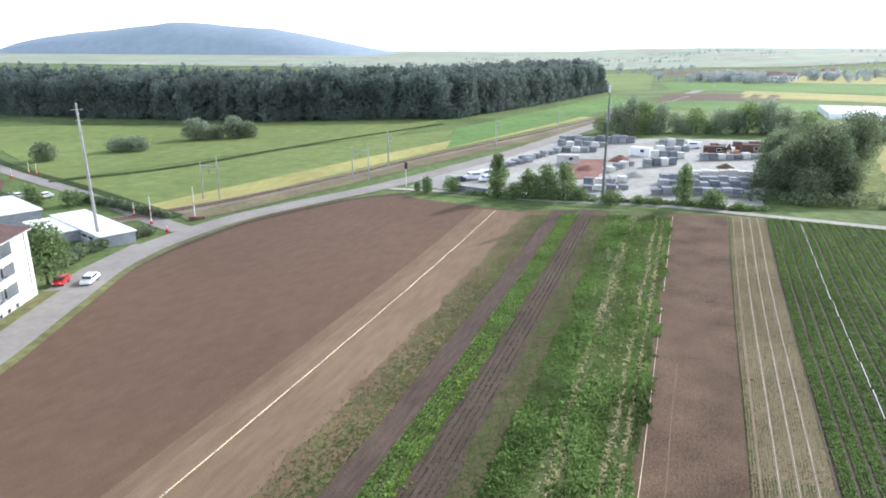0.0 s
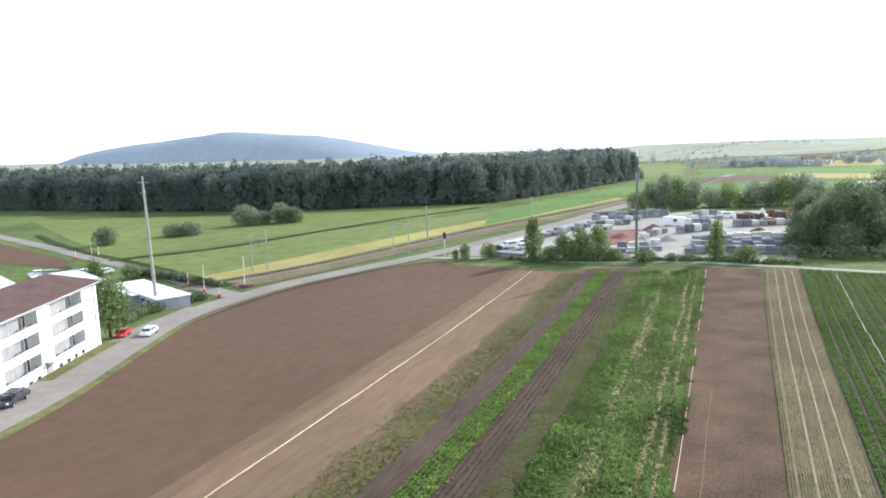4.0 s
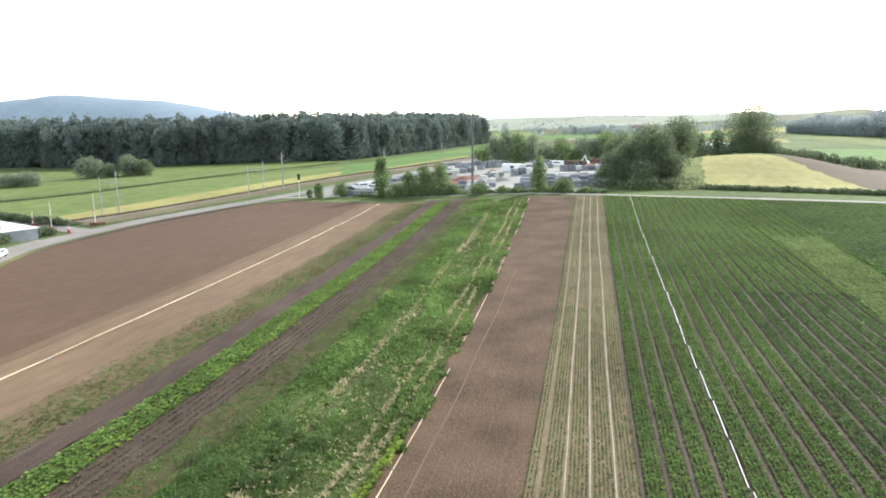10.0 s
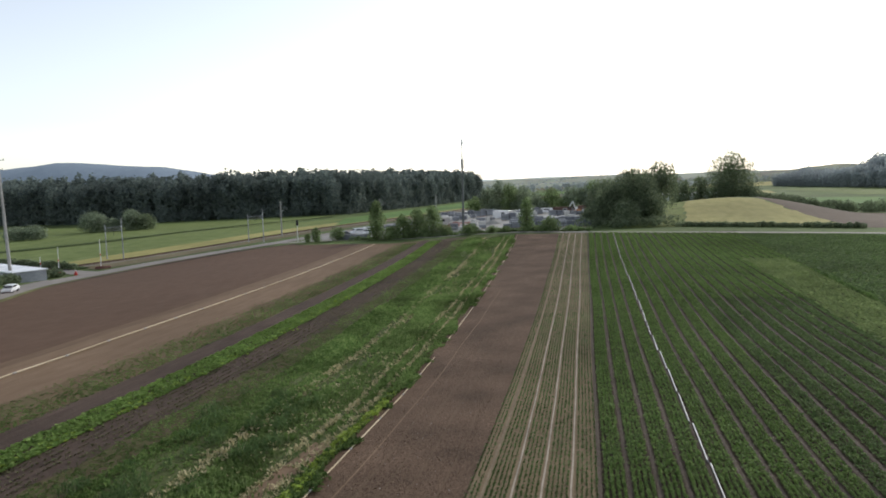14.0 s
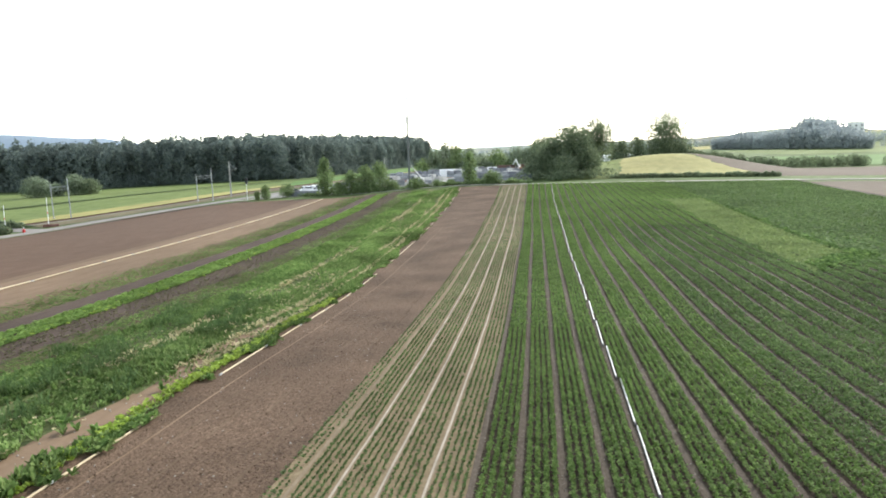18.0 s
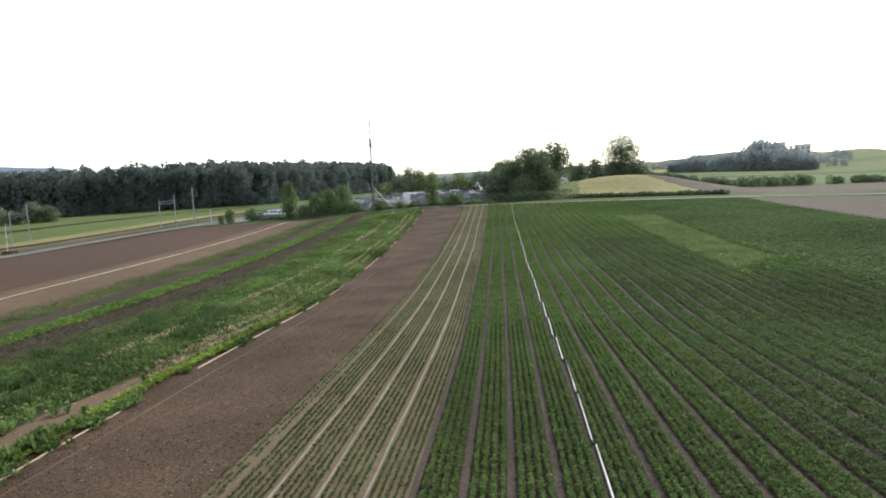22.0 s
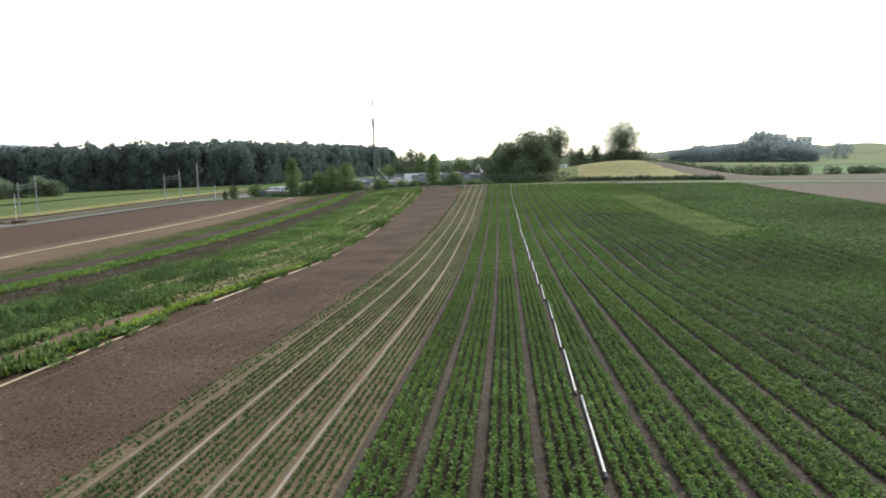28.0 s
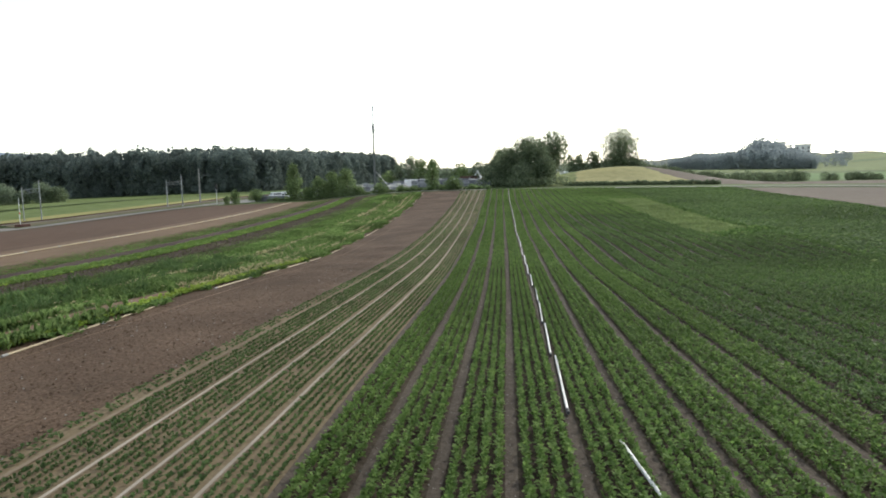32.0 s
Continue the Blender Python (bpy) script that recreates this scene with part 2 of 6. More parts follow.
DITCH = material("ditch_weeds", [(0.02, 0.035, 0.012), (0.04, 0.06, 0.02), (0.07, 0.09, 0.03)], scale=(1, 1, 1), big=0.2, mottle=0.3, bump=0.2, bump_scale=3)
YARD = material("yard_gravel", [(0.26, 0.25, 0.225), (0.32, 0.31, 0.28), (0.38, 0.37, 0.335)], scale=(0.5, 0.5, 0.5), big=0.06, mottle=0.2, bump=0.02, bump_scale=8)
VERGE = material("dry_verge", [(0.11, 0.1, 0.05), (0.14, 0.14, 0.06), (0.17, 0.18, 0.075)], scale=(0.8, 0.8, 0.8), big=0.1, mottle=0.25, bump=0.06, bump_scale=4)
VERGE_DRY = material("dry_verge", [(0.13, 0.105, 0.065), (0.16, 0.135, 0.08), (0.17, 0.165, 0.085)], scale=(0.8, 0.8, 0.8), big=0.1, mottle=0.2, bump=0.06, bump_scale=4)
RED_GRIT = material("red_grit", [(0.17, 0.085, 0.07), (0.22, 0.115, 0.095), (0.27, 0.15, 0.12)], scale=(0.8, 0.8, 0.8), big=0.1, mottle=0.2, bump=0.04, bump_scale=5)
LAWN = material("lawn", [(0.1, 0.13, 0.035), (0.15, 0.18, 0.05), (0.21, 0.22, 0.08)], scale=(1, 1, 1), big=0.15, mottle=0.25, bump=0.05, bump_scale=6)

# ---- the land ----
PROFILES = (
    (-260.0, ((-200, -6.5), (100, -7), (230, -6), (400, -5))),
    (-120.0, ((-60, -4.6), (80, -5.2), (130, -7), (165, -5.8), (215, -4.2), (300, -4))),
    (-52.0, ((-60, -2.7), (45, -3.2), (90, -3.45), (130, -3.05), (152, -2.5), (260, -2.4))),
    (-17.0, ((-60, 0.40), (-9, -0.90), (10, -1.68), (25, -2.51), (40, -3.37), (62, -3.70), (95, -3.28), (122, -2.40), (147, -0.62), (165, -0.01), (260, -0.50))),
    (-8.0, ((-60, 0.35), (-9, -0.96), (10, -1.82), (25, -2.52), (40, -3.04), (62, -3.27), (95, -2.80), (122, -1.98), (147, -0.49), (165, -0.11), (260, -0.23))),
    (0.0, ((-60, 0.30), (-9, -1.01), (10, -1.93), (25, -2.51), (40, -2.73), (62, -2.86), (95, -2.34), (122, -1.59), (147, -0.37), (165, -0.20), (260, 0.00))),
    (14.4, ((-60, 0.30), (-9, -0.91), (10, -1.67), (25, -2.25), (40, -2.10), (62, -2.21), (95, -1.53), (122, -0.97), (147, -0.35), (165, -0.20), (260, 0.00))),
    (60.0, ((-60, 0.30), (-9, -0.91), (10, -1.64), (25, -2.25), (40, -2.10), (62, -2.21), (95, -1.61), (122, -1.10), (147, -0.39), (165, -0.20), (260, 0.00))),
    (120.0, ((-60, 0.30), (-9, -0.91), (10, -1.83), (25, -2.44), (40, -2.76), (62, -2.90), (95, -2.50), (122, -2.00), (147, -0.47), (165, -0.20), (260, 0.00))),
)


def profile(knots, y):
    ys, zs = np.array(knots, float).T
    y = np.clip(y, ys[0], ys[-1])
    k = np.clip(np.searchsorted(ys, y) - 1, 0, len(ys) - 2)
    slopes = np.gradient(zs, ys)
    h = ys[k + 1] - ys[k]
    s = (y - ys[k]) / h
    return ((1 + 2 * s) * (1 - s) ** 2 * zs[k] + s * (1 - s) ** 2 * h * slopes[k]
            + s * s * (3 - 2 * s) * zs[k + 1] + s * s * (s - 1) * h * slopes[k + 1])


def terrain(x, y):
    """Height of the land: a shallow hollow that falls away to the railway."""
    x, y = np.broadcast_arrays(np.asarray(x, float), np.asarray(y, float))
    xs = np.array([p[0] for p in PROFILES])
    zs = np.stack([profile(p[1], y) for p in PROFILES])
    xc = np.clip(x, xs[0], xs[-1])
    k = np.clip(np.searchsorted(xs, xc) - 1, 0, len(xs) - 2)
    s = (xc - xs[k]) / (xs[k + 1] - xs[k])
    s = s * s * (3 - 2 * s) * 0.5 + s * 0.5
    z = np.take_along_axis(zs, k[None], 0)[0] * (1 - s) + np.take_along_axis(zs, (k + 1)[None], 0)[0] * s
    side = np.where(x > 50, 24.0, 31.0)
    knoll = 5.2 * np.exp(-(((x - 50) / side) ** 2 + ((y - 224) / 38) ** 2))
    dip = -2.4 / (1 + np.exp(-(x - 78) / 9)) / (1 + np.exp(-(y - 190) / 14)) / (1 + np.exp((y - 370) / 25))
    rise = 16.0 * (1 / (1 + np.exp(-(x - 330 + (y - 500) * 0.25) / 55))) * (1 / (1 + np.exp(-(y - 330) / 45)))
    return z + knoll + dip + rise


def mesh_object(name, verts, faces, mat, parent=None, smooth=False):
    me = bpy.data.meshes.new(name)
    me.from_pydata(np.asarray(verts).tolist(), [], np.asarray(faces).tolist() if isinstance(faces, np.ndarray) else faces)
    me.materials.append(mat)
    if smooth:
        me.polygons.foreach_set("use_smooth", [True] * len(me.polygons))
    me.update()
    ob = new(name, me)
    ob.parent = parent
    return ob


def quad_object(name, quads, mat, parent=None):
    """One mesh of separate four-cornered faces; quads is n x 4 x 3."""
    q = np.ascontiguousarray(quads, np.float32)
    n = len(q)
    me = bpy.data.meshes.new(name)
    me.vertices.add(4 * n)
    me.loops.add(4 * n)
    me.polygons.add(n)
    me.vertices.foreach_set("co", q.ravel())
    me.loops.foreach_set("vertex_index", np.arange(4 * n, dtype=np.int32))
    me.polygons.foreach_set("loop_start", np.arange(0, 4 * n, 4, dtype=np.int32))
    me.polygons.foreach_set("loop_total", np.full(n, 4, np.int32))
    me.materials.append(mat)
    me.update(calc_edges=True)
    ob = new(name, me)
    ob.parent = parent
    return ob


def part(name, bm, mat, parent, label=""):
    me = bpy.data.meshes.new(name)
    bm.to_mesh(me)
    bm.free()
    me.materials.append(mat)
    ob = new(name, me)
    ob.parent = parent
    return tagged(ob, label) if label else ob


def grid_faces(n, m):
    i, j = np.meshgrid(np.arange(n - 1), np.arange(m - 1), indexing="ij")
    a = (i * m + j).ravel()
    return np.stack([a, a + m, a + m + 1, a + 1], 1)


def drape(name, corners, step, mat, lift, label, wobble=0.0, bent=False):
    """A piece of ground laid over the land between four corners (x, y), in order round it."""
    c = np.array(corners, float)
    n = max(2, int(np.linalg.norm(c[1] - c[0]) / step[0]) + 1)
    m = max(2, int(np.linalg.norm(c[3] - c[0]) / step[1]) + 1)
    s, t = np.meshgrid(np.linspace(0, 1, n), np.linspace(0, 1, m), indexing="ij")
    xy = (c[0] * ((1 - s) * (1 - t))[..., None] + c[1] * (s * (1 - t))[..., None]
          + c[2] * (s * t)[..., None] + c[3] * ((1 - s) * t)[..., None])
    if bent:
        xy[..., 0] += lean(xy[..., 1])
    if wobble:
        edge = np.random.default_rng(len(name) + n).normal(0, wobble, (n, m))
        xy[..., 0] += edge * ((s < 0.001) | (s > 0.999))
        xy[..., 1] += edge * ((t < 0.001) | (t > 0.999))
    z = terrain(xy[..., 0], xy[..., 1]) + lift
    ob = mesh_object(name, np.dstack([xy, z]).reshape(-1, 3), grid_faces(n, m), mat, smooth=True)
    return tagged(ob, label, "ground", kind="structure")


def axis_steps(limits):
    out = []
    for a, b, d in limits:
        out += list(np.arange(a, b, d))
    return np.array(out + [limits[-1][1]])


gx = axis_steps([(-4500, -600, 300), (-600, -200, 20), (-200, 150, 2.5), (150, 700, 20), (700, 4500, 300)])
gy = axis_steps([(-3000, -100, 200), (-100, 300, 2.5), (300, 800, 20), (800, 4800, 250)])
GX, GY = np.meshgrid(gx, gy, indexing="ij")
ground = mesh_object("ground", np.dstack([GX, GY, terrain(GX, GY)]).reshape(-1, 3), grid_faces(len(gx), len(gy)), GRASS, smooth=True)
tagged(ground, "gently rolling green farmland with grass and meadow", "ground", kind="structure")

Y0, Y1 = -70, 151
BEND = ((-70, -1.05), (-9, -0.08), (15, 0.56), (38, 1.00), (55, 1.25), (68, 1.52), (85, 1.84), (100, 2.00), (122, 2.39), (148, 2.96))  # the crop rows swing to the east as they run north
BED = 1.38  # from wheel track to wheel track


def lean(y):
    return profile(BEND, np.asarray(y, float))


def bed_x(k, y):
    """The middle of wheel track k at y."""
    return -4.1 + lean(y) + BED * k


def lane(name, xa, xb, mat, lift, label, ya=Y0, yb=Y1, bent=False, wobble=0.0, step=(1.5, 2.5)):
    """A strip of field between xa and xb, which are its edges at y = -9; bent with the crop rows."""
    return drape(name, [(xa, ya), (xb, ya), (xb, yb), (xa, yb)], step, mat, lift, label, wobble, bent)


def ribbon(name, pts, width, step, mat, lift, label, across=3, category="road"):
    """A band of that width along a smooth line through pts, laid over the land."""
    p = np.array(pts, float)
    d = np.r_[0, np.cumsum(np.hypot(*np.diff(p, axis=0).T))]
    s = np.linspace(0, d[-1], max(3, int(d[-1] / step)))
    c = np.stack([profile(np.c_[d, p[:, k]], s) for k in (0, 1)], 1)
    t = np.gradient(c, axis=0)
    t /= np.linalg.norm(t, axis=1, keepdims=True)
    n = np.c_[-t[:, 1], t[:, 0]]
    o = np.linspace(-width / 2, width / 2, across)
    xy = c[:, None] + n[:, None] * o[None, :, None]
    z = terrain(xy[..., 0], xy[..., 1]) + lift
    ob = mesh_object(name, np.dstack([xy, z]).reshape(-1, 3), grid_faces(len(s), across)[:, ::-1], mat, smooth=True)
    return tagged(ob, label, category, kind="structure")


# the fields west to east
ROAD_LINE = [(-79, 20), (-83.5, 45), (-89, 64), (-97.5, 83), (-106.5, 103), (-110, 121), (-108, 138), (-100.5, 151), (-90, 166), (-83, 180), (-72, 212), (-55, 300), (-30, 430), (0, 600)]
SOIL_EDGE = [(-73.5, 14), (-78.3, 38), (-84.2, 58), (-92, 77), (-101, 98), (-104.4, 118), (-103.5, 134), (-97, 146), (-87.5, 158), (-78, 163)]
p = np.array(SOIL_EDGE, float)
ys = np.r_[np.arange(Y0, 149, 2.5), 150.0]
left = np.interp(ys, p[:, 1], p[:, 0])
cols = np.linspace(0, 1, 24)
SX = left[:, None] * (1 - cols) + -47.0 * cols
SY = ys[:, None] + np.zeros_like(SX)
far = np.clip((ys - 120) / 30, 0, 1)[:, None]
SY = SY + far * (1 - cols) * np.array([13.0])
SX = np.where(far > 0, SX + far * (1 - cols) * (np.interp(SY, p[:, 1], p[:, 0]) - left[:, None]), SX)
tagged(mesh_object("field_brown", np.dstack([SX, SY, terrain(SX, SY) + 0.05]).reshape(-1, 3), grid_faces(len(ys), 24)[:, ::-1], SOIL, smooth=True),
       "large bare harrowed field of brown soil", "field", kind="structure")
lane("field_drying", -56.2, -44.8, SOIL_MID, 0.08, "strip of half dry bare soil", yb=150)
lane("field_dry", -54.4, -44.8, SOIL_DRY, 0.11, "strip of paler dry bare soil", yb=150)
lane("field_weedy", -45.4, -40.3, WEEDY, 0.13, "thin strip of weeds on brown soil", wobble=0.35)
lane("field_furrows", -40.5, -38.0, SOIL_DARK, 0.17, "dark furrowed soil between vegetable rows", wobble=0.1)
lane("field_salad", -38.1, -34.8, SOIL_DARK, 0.16, "dark soil under bright lettuce rows", wobble=0.1)
lane("field_purple", -34.9, -31.5, SOIL_DARK, 0.17, "dark freshly hoed soil strip", wobble=0.25)
lane("field_mixed", -31.8, -28.2, SOIL_MIXED, 0.16, "harvested strip of soil and scattered weeds", wobble=0.4)
lane("field_weeds", -28.5, -17.95, WEED_GROUND, 0.13, "overgrown vegetable strip with green weeds", wobble=0.3)
lane("field_bare", -18.15, -11.0, SOIL_BARE, 0.07, "bare harrowed strip of brown soil", wobble=0.1)
drape("field_bare_north", [(-17.3, Y0), (-10.9, Y0), (-7.6, Y1), (-17.3, Y1)], (1.5, 2.5), SOIL_BARE, 0.065, "bare harrowed strip of brown soil")
lane("field_beds", -10.3, -4.2, SOIL_BED, 0.1, "pale soil beds with rows of young seedlings", bent=True)
lane("field_crop", -4.2, 28.5, SOIL_CROP, 0.07, "soil with painted shade beneath dense green crop rows", bent=True, yb=152, step=(2, 2.5))
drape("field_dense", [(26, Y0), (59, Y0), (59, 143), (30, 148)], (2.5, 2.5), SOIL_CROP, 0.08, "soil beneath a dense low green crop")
drape("field_right", [(58, Y0), (170, Y0), (170, 126), (58, 139)], (3, 3), SOIL_GREY, 0.07, "bare greyish brown field beside the crop")
drape("field_far_right", [(57, 158), (200, 136), (200, 256), (50, 246)], (4, 4), SOIL_GREY, 0.06, "bare brown field beyond the farm track")
ribbon("farm_track", [(-84, 168.5), (-70, 166), (-40, 159), (-8, 154), (40, 147.5), (90, 140), (180, 127)], 2.4, 3, GRAVEL, 0.13, "narrow pale gravel farm track with grassy edges")
ribbon("track_verge", [(-80, 165), (-70, 163), (-40, 156.3), (-18, 152.9)], 2.4, 3, GRASS, 0.1, "narrow grass verge along the farm track", category="verge")
ribbon("road", ROAD_LINE, 7.0, 3, ROADWAY, 0.12, "grey asphalt country road curving past the fields", across=5)
ribbon("rail_verge", [(-121, 137), (-109, 159), (-98, 184), (-88.5, 209), (-78.5, 240), (-62, 292), (-42, 372)], 9.0, 3, VERGE_DRY, 0.1, "dry brownish verge between railway and road", category="verge")
ribbon("road_verge", [(x + 4.4, y + 0.4) for x, y in ROAD_LINE[:9]], 1.5, 3, VERGE, 0.1, "grass verge between road and ploughed field", category="verge")
ribbon("verge_soil", [(x + 0.6, y) for x, y in SOIL_EDGE], 2.0, 3, SOIL_DARK, 0.09, "dark turned soil along the field edge", category="verge")

# meadows and fields round about
drape("bank", [(6, 163.5), (22.3, 165), (33, 234), (24, 222)], (2, 2), LAWN, 0.1, "rough yellow-green grass bank beside the wheat", wobble=0.3)
drape("field_wheat", [(22.5, 165.2), (59, 157.5), (51, 216), (33, 234)], (2.5, 2.5), WHEAT, 0.12, "ripening yellow-green wheat field on a knoll", wobble=0.4)
drape("field_rye", [(-122.5, 137.5), (-93, 215), (-108, 292), (-180, 158)], (4, 4), MEADOW, 0.08, "light green cereal field beside the railway")
ribbon("yellow_strip", [(-131, 140.5), (-120, 171), (-110, 198), (-100, 226), (-81, 290), (-64, 350)], 12, 3, WHEAT, 0.12, "band of yellowing cereal along the railway", category="field")
drape("meadow_west", [(-183, 158), (-124, 264), (-126, 326), (-330, 240)], (5, 5), MEADOW, 0.1, "pale green meadow in front of the forest", wobble=0.5)
drape("meadow_forest", [(-330, 252), (-215, 286), (-215, 300), (-420, 290)], (6, 6), MEADOW_SHADOWED, 0.16, "meadow strip along the forest edge, dulled as in its shadow")
drape("field_green", [(-108, 292), (-92, 234), (-44, 430), (-66, 505)], (5, 5), MEADOW_RICH, 0.16, "rich green field between railway and forest")
ribbon("ditch", [(-182, 156), (-162, 182), (-147, 222), (-133, 268), (-120, 310)], 3.0, 4, DITCH, 0.24, "dark weedy ditch between two meadows", category="ditch")
ribbon("ditch_west", [(-270, 199), (-240, 183), (-205, 167), (-168, 154), (-133, 141), (-122, 137.5)], 2.8, 4, DITCH, 0.2, "dark weedy ditch beside the side road", category="ditch")
ribbon("side_road", [(-113, 128), (-125, 133), (-150, 144), (-194, 159.5), (-229, 173), (-290, 195), (-400, 235)], 5.0, 4, ROADWAY, 0.11, "narrow asphalt side road over the railway crossing", across=4)
drape("field_west_bare", [(-290, 150), (-185, 144), (-196, 154), (-290, 188)], (6, 6), SOIL, 0.07, "bare brown field west of the side road")
drape("yard", [(-80, 171), (-2, 156.5), (16, 262), (-64, 268)], (3, 3), YARD, 0.08, "pale gravelled storage yard of a building merchant", wobble=0.3)
drape("yard_red", [(-43, 182.5), (-34.5, 184), (-37.5, 216.5), (-51, 219)], (3, 3), RED_GRIT, 0.12, "patch of reddish brick grit in the yard", wobble=0.6)
drape("forecourt", [(-109, 98), (-101, 98), (-84, 54), (-90, 54)], (2, 2), ROADWAY, 0.1, "grey asphalt forecourt beside the apartment block")
drape("road_bay", [(-109, 97.8), (-101.5, 97.8), (-107, 117), (-114.5, 115.5)], (2, 2), ROADWAY, 0.105, "grey asphalt bay beside the road")
drape("lawn", [(-104.2, 86.6), (-102.2, 88.2), (-93.6, 69.5), (-95.6, 68.5)], (2, 2), VERGE, 0.16, "strip of lawn before the apartment block")
FAR_FIELDS = [
    ("field_north", [(-50, 300), (40, 300), (60, 370), (-45, 380)], "MEADOW"), ("field_north_dark", [(-45, 384), (60, 374), (80, 430), (-36, 440)], "MEADOW_RICH"),
    ("field_north_brown", [(-36, 444), (30, 436), (40, 500), (-30, 505)], "SOIL_GREY"), ("field_north_pale", [(10, 470), (120, 445), (130, 500), (20, 540)], "WHEAT"),
    ("field_far_green", [(-30, 545), (110, 520), (150, 640), (-40, 660)], "MEADOW_RICH"), ("field_far_pale", [(-120, 560), (-45, 560), (-60, 900), (-180, 900)], "MEADOW"),
    ("field_far_straw", [(60, 660), (180, 640), (220, 760), (60, 800)], "WHEAT"), ("field_slope", [(150, 400), (330, 360), (330, 520), (140, 530)], "MEADOW"),
    ("field_slope_rich", [(95, 275), (330, 230), (330, 340), (110, 380)], "MEADOW_RICH"), ("field_hill", [(280, 560), (520, 480), (560, 640), (300, 720)], "MEADOW"),
    ("field_hill_straw", [(300, 735), (560, 655), (600, 760), (320, 840)], "WHEAT"), ("field_far_brown", [(-40, 820), (140, 810), (160, 950), (-60, 960)], "SOIL_GREY"),
]
# pale ramp: distance haze is mixed into the field colours
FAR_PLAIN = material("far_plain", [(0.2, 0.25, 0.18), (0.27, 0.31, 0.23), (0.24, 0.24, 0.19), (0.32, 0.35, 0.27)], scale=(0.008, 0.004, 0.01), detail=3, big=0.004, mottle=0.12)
near = gy >= 1000
PX, PY = np.meshgrid(gx, gy[near], indexing="ij")
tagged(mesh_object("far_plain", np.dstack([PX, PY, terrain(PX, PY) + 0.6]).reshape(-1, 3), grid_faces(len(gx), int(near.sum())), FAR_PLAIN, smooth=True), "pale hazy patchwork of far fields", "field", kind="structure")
for name, corners, mat in FAR_FIELDS:
    drape(name, corners, (9, 9), {"MEADOW": MEADOW, "MEADOW_RICH": MEADOW_RICH, "SOIL_GREY": SOIL_GREY, "WHEAT": WHEAT}[mat], 0.15, {"MEADOW": "pale green distant meadow", "MEADOW_RICH": "rich green distant field", "SOIL_GREY": "bare brown distant field", "WHEAT": "yellowish ripening distant field"}[mat])


# ---- shapes ----
def cyl(bm, a, b, r0, r1, sides=10):
    limb(bm, a, b, r0, r1, sides)


def box(bm, c, s, rot=0.0, bevel=0.0):
    m = Matrix.Translation(c) @ Matrix.Rotation(rot, 4, "Z") @ Matrix.Diagonal((*s, 1))
    made = bmesh.ops.create_cube(bm, size=1.0, matrix=m)
    if bevel:
        edges = list({e for v in made["verts"] for e in v.link_edges})
        bmesh.ops.bevel(bm, geom=edges, offset=bevel, segments=1, affect="EDGES")


def boxes(*items):
    bm = bmesh.new()
    for it in items:
        box(bm, *it)
    return bm


# ---- trees ----
def leaf_quads(rng, lobes, count, size, flat=0.5):
    """Leaf clumps spread through the outer shells of lobes (centre, radii)."""
    lobes = [(np.array(c, float), np.array(r, float)) for c, r in lobes]
    w = np.array([np.prod(r) ** (2 / 3) for _, r in lobes])
    pick = rng.choice(len(lobes), count, p=w / w.sum())
    cs, rs = np.array([c for c, _ in lobes])[pick], np.array([r for _, r in lobes])[pick]
    d = rng.normal(size=(count, 3))
    d /= np.linalg.norm(d, axis=1, keepdims=True)
    rad = rng.uniform(0.4, 1.0, (count, 1)) ** 0.55
    p = cs + rs * d * rad
    n = d + rng.normal(0, flat, (count, 3))
    n /= np.linalg.norm(n, axis=1, keepdims=True)
    a = np.cross(n, rng.normal(size=(count, 3)))
    a /= np.linalg.norm(a, axis=1, keepdims=True)
    b = np.cross(n, a)
    s = size * rng.uniform(0.5, 1.25, (count, 1))
    k = rng.uniform(0.5, 1.0, (count, 4, 1))
    q = np.stack([a, b, -a, -b * 0.8], 1) * k * s[:, None] + p[:, None]
    return q


def crown_lobes(rng, height, width, base, lobes, taper=0.5, full=0.38):
    """Lobes of a crown that starts at base, for a tree of that height and width; full: where it is widest; taper: how pointed."""
    out = []
    for k in range(lobes):
        t = 0.93 * (k + rng.uniform(0, 1)) / lobes
        if t < full:
            env = 0.82 + 0.18 * math.sin(t / full * math.pi / 2)
        else:
            env = max(0.3, 1 - ((t - full) / (1 - full)) ** (2.6 - 1.4 * taper)) ** (0.5 + 0.3 * taper)
        env *= width / 2
        size = min(env, width * rng.uniform(0.2, 0.3))
        ang, r = k * 2.4 + rng.uniform(-0.6, 0.6), max(0.0, env - size * rng.uniform(0.7, 1.05)) * rng.uniform(0.7, 1.1)
        tall = min(size * rng.uniform(0.8, 1.15), (height - base) * 0.3)
        z = base + tall * 0.5 + (height - base - tall * 1.4) * t / 0.93
        out.append(((r * math.cos(ang), r * math.sin(ang), z), (size, size, tall)))
    return out


def limb(bm, a, b, r0, r1, sides=6):
    a, b = Vector(a), Vector(b)
    rot = (b - a).to_track_quat("Z", "Y").to_matrix().to_4x4()
    ends = []
    for p, r in ((a, r0), (b, r1)):
        m = Matrix.Translation(p) @ rot
        ends.append([bm.verts.new(m @ Vector((r * math.cos(2 * math.pi * k / sides), r * math.sin(2 * math.pi * k / sides), 0))) for k in range(sides)])
    for k in range(sides):
        bm.faces.new((ends[0][k], ends[0][(k + 1) % sides], ends[1][(k + 1) % sides], ends[1][k]))
    bm.faces.new(ends[0][::-1])
    bm.faces.new(ends[1])


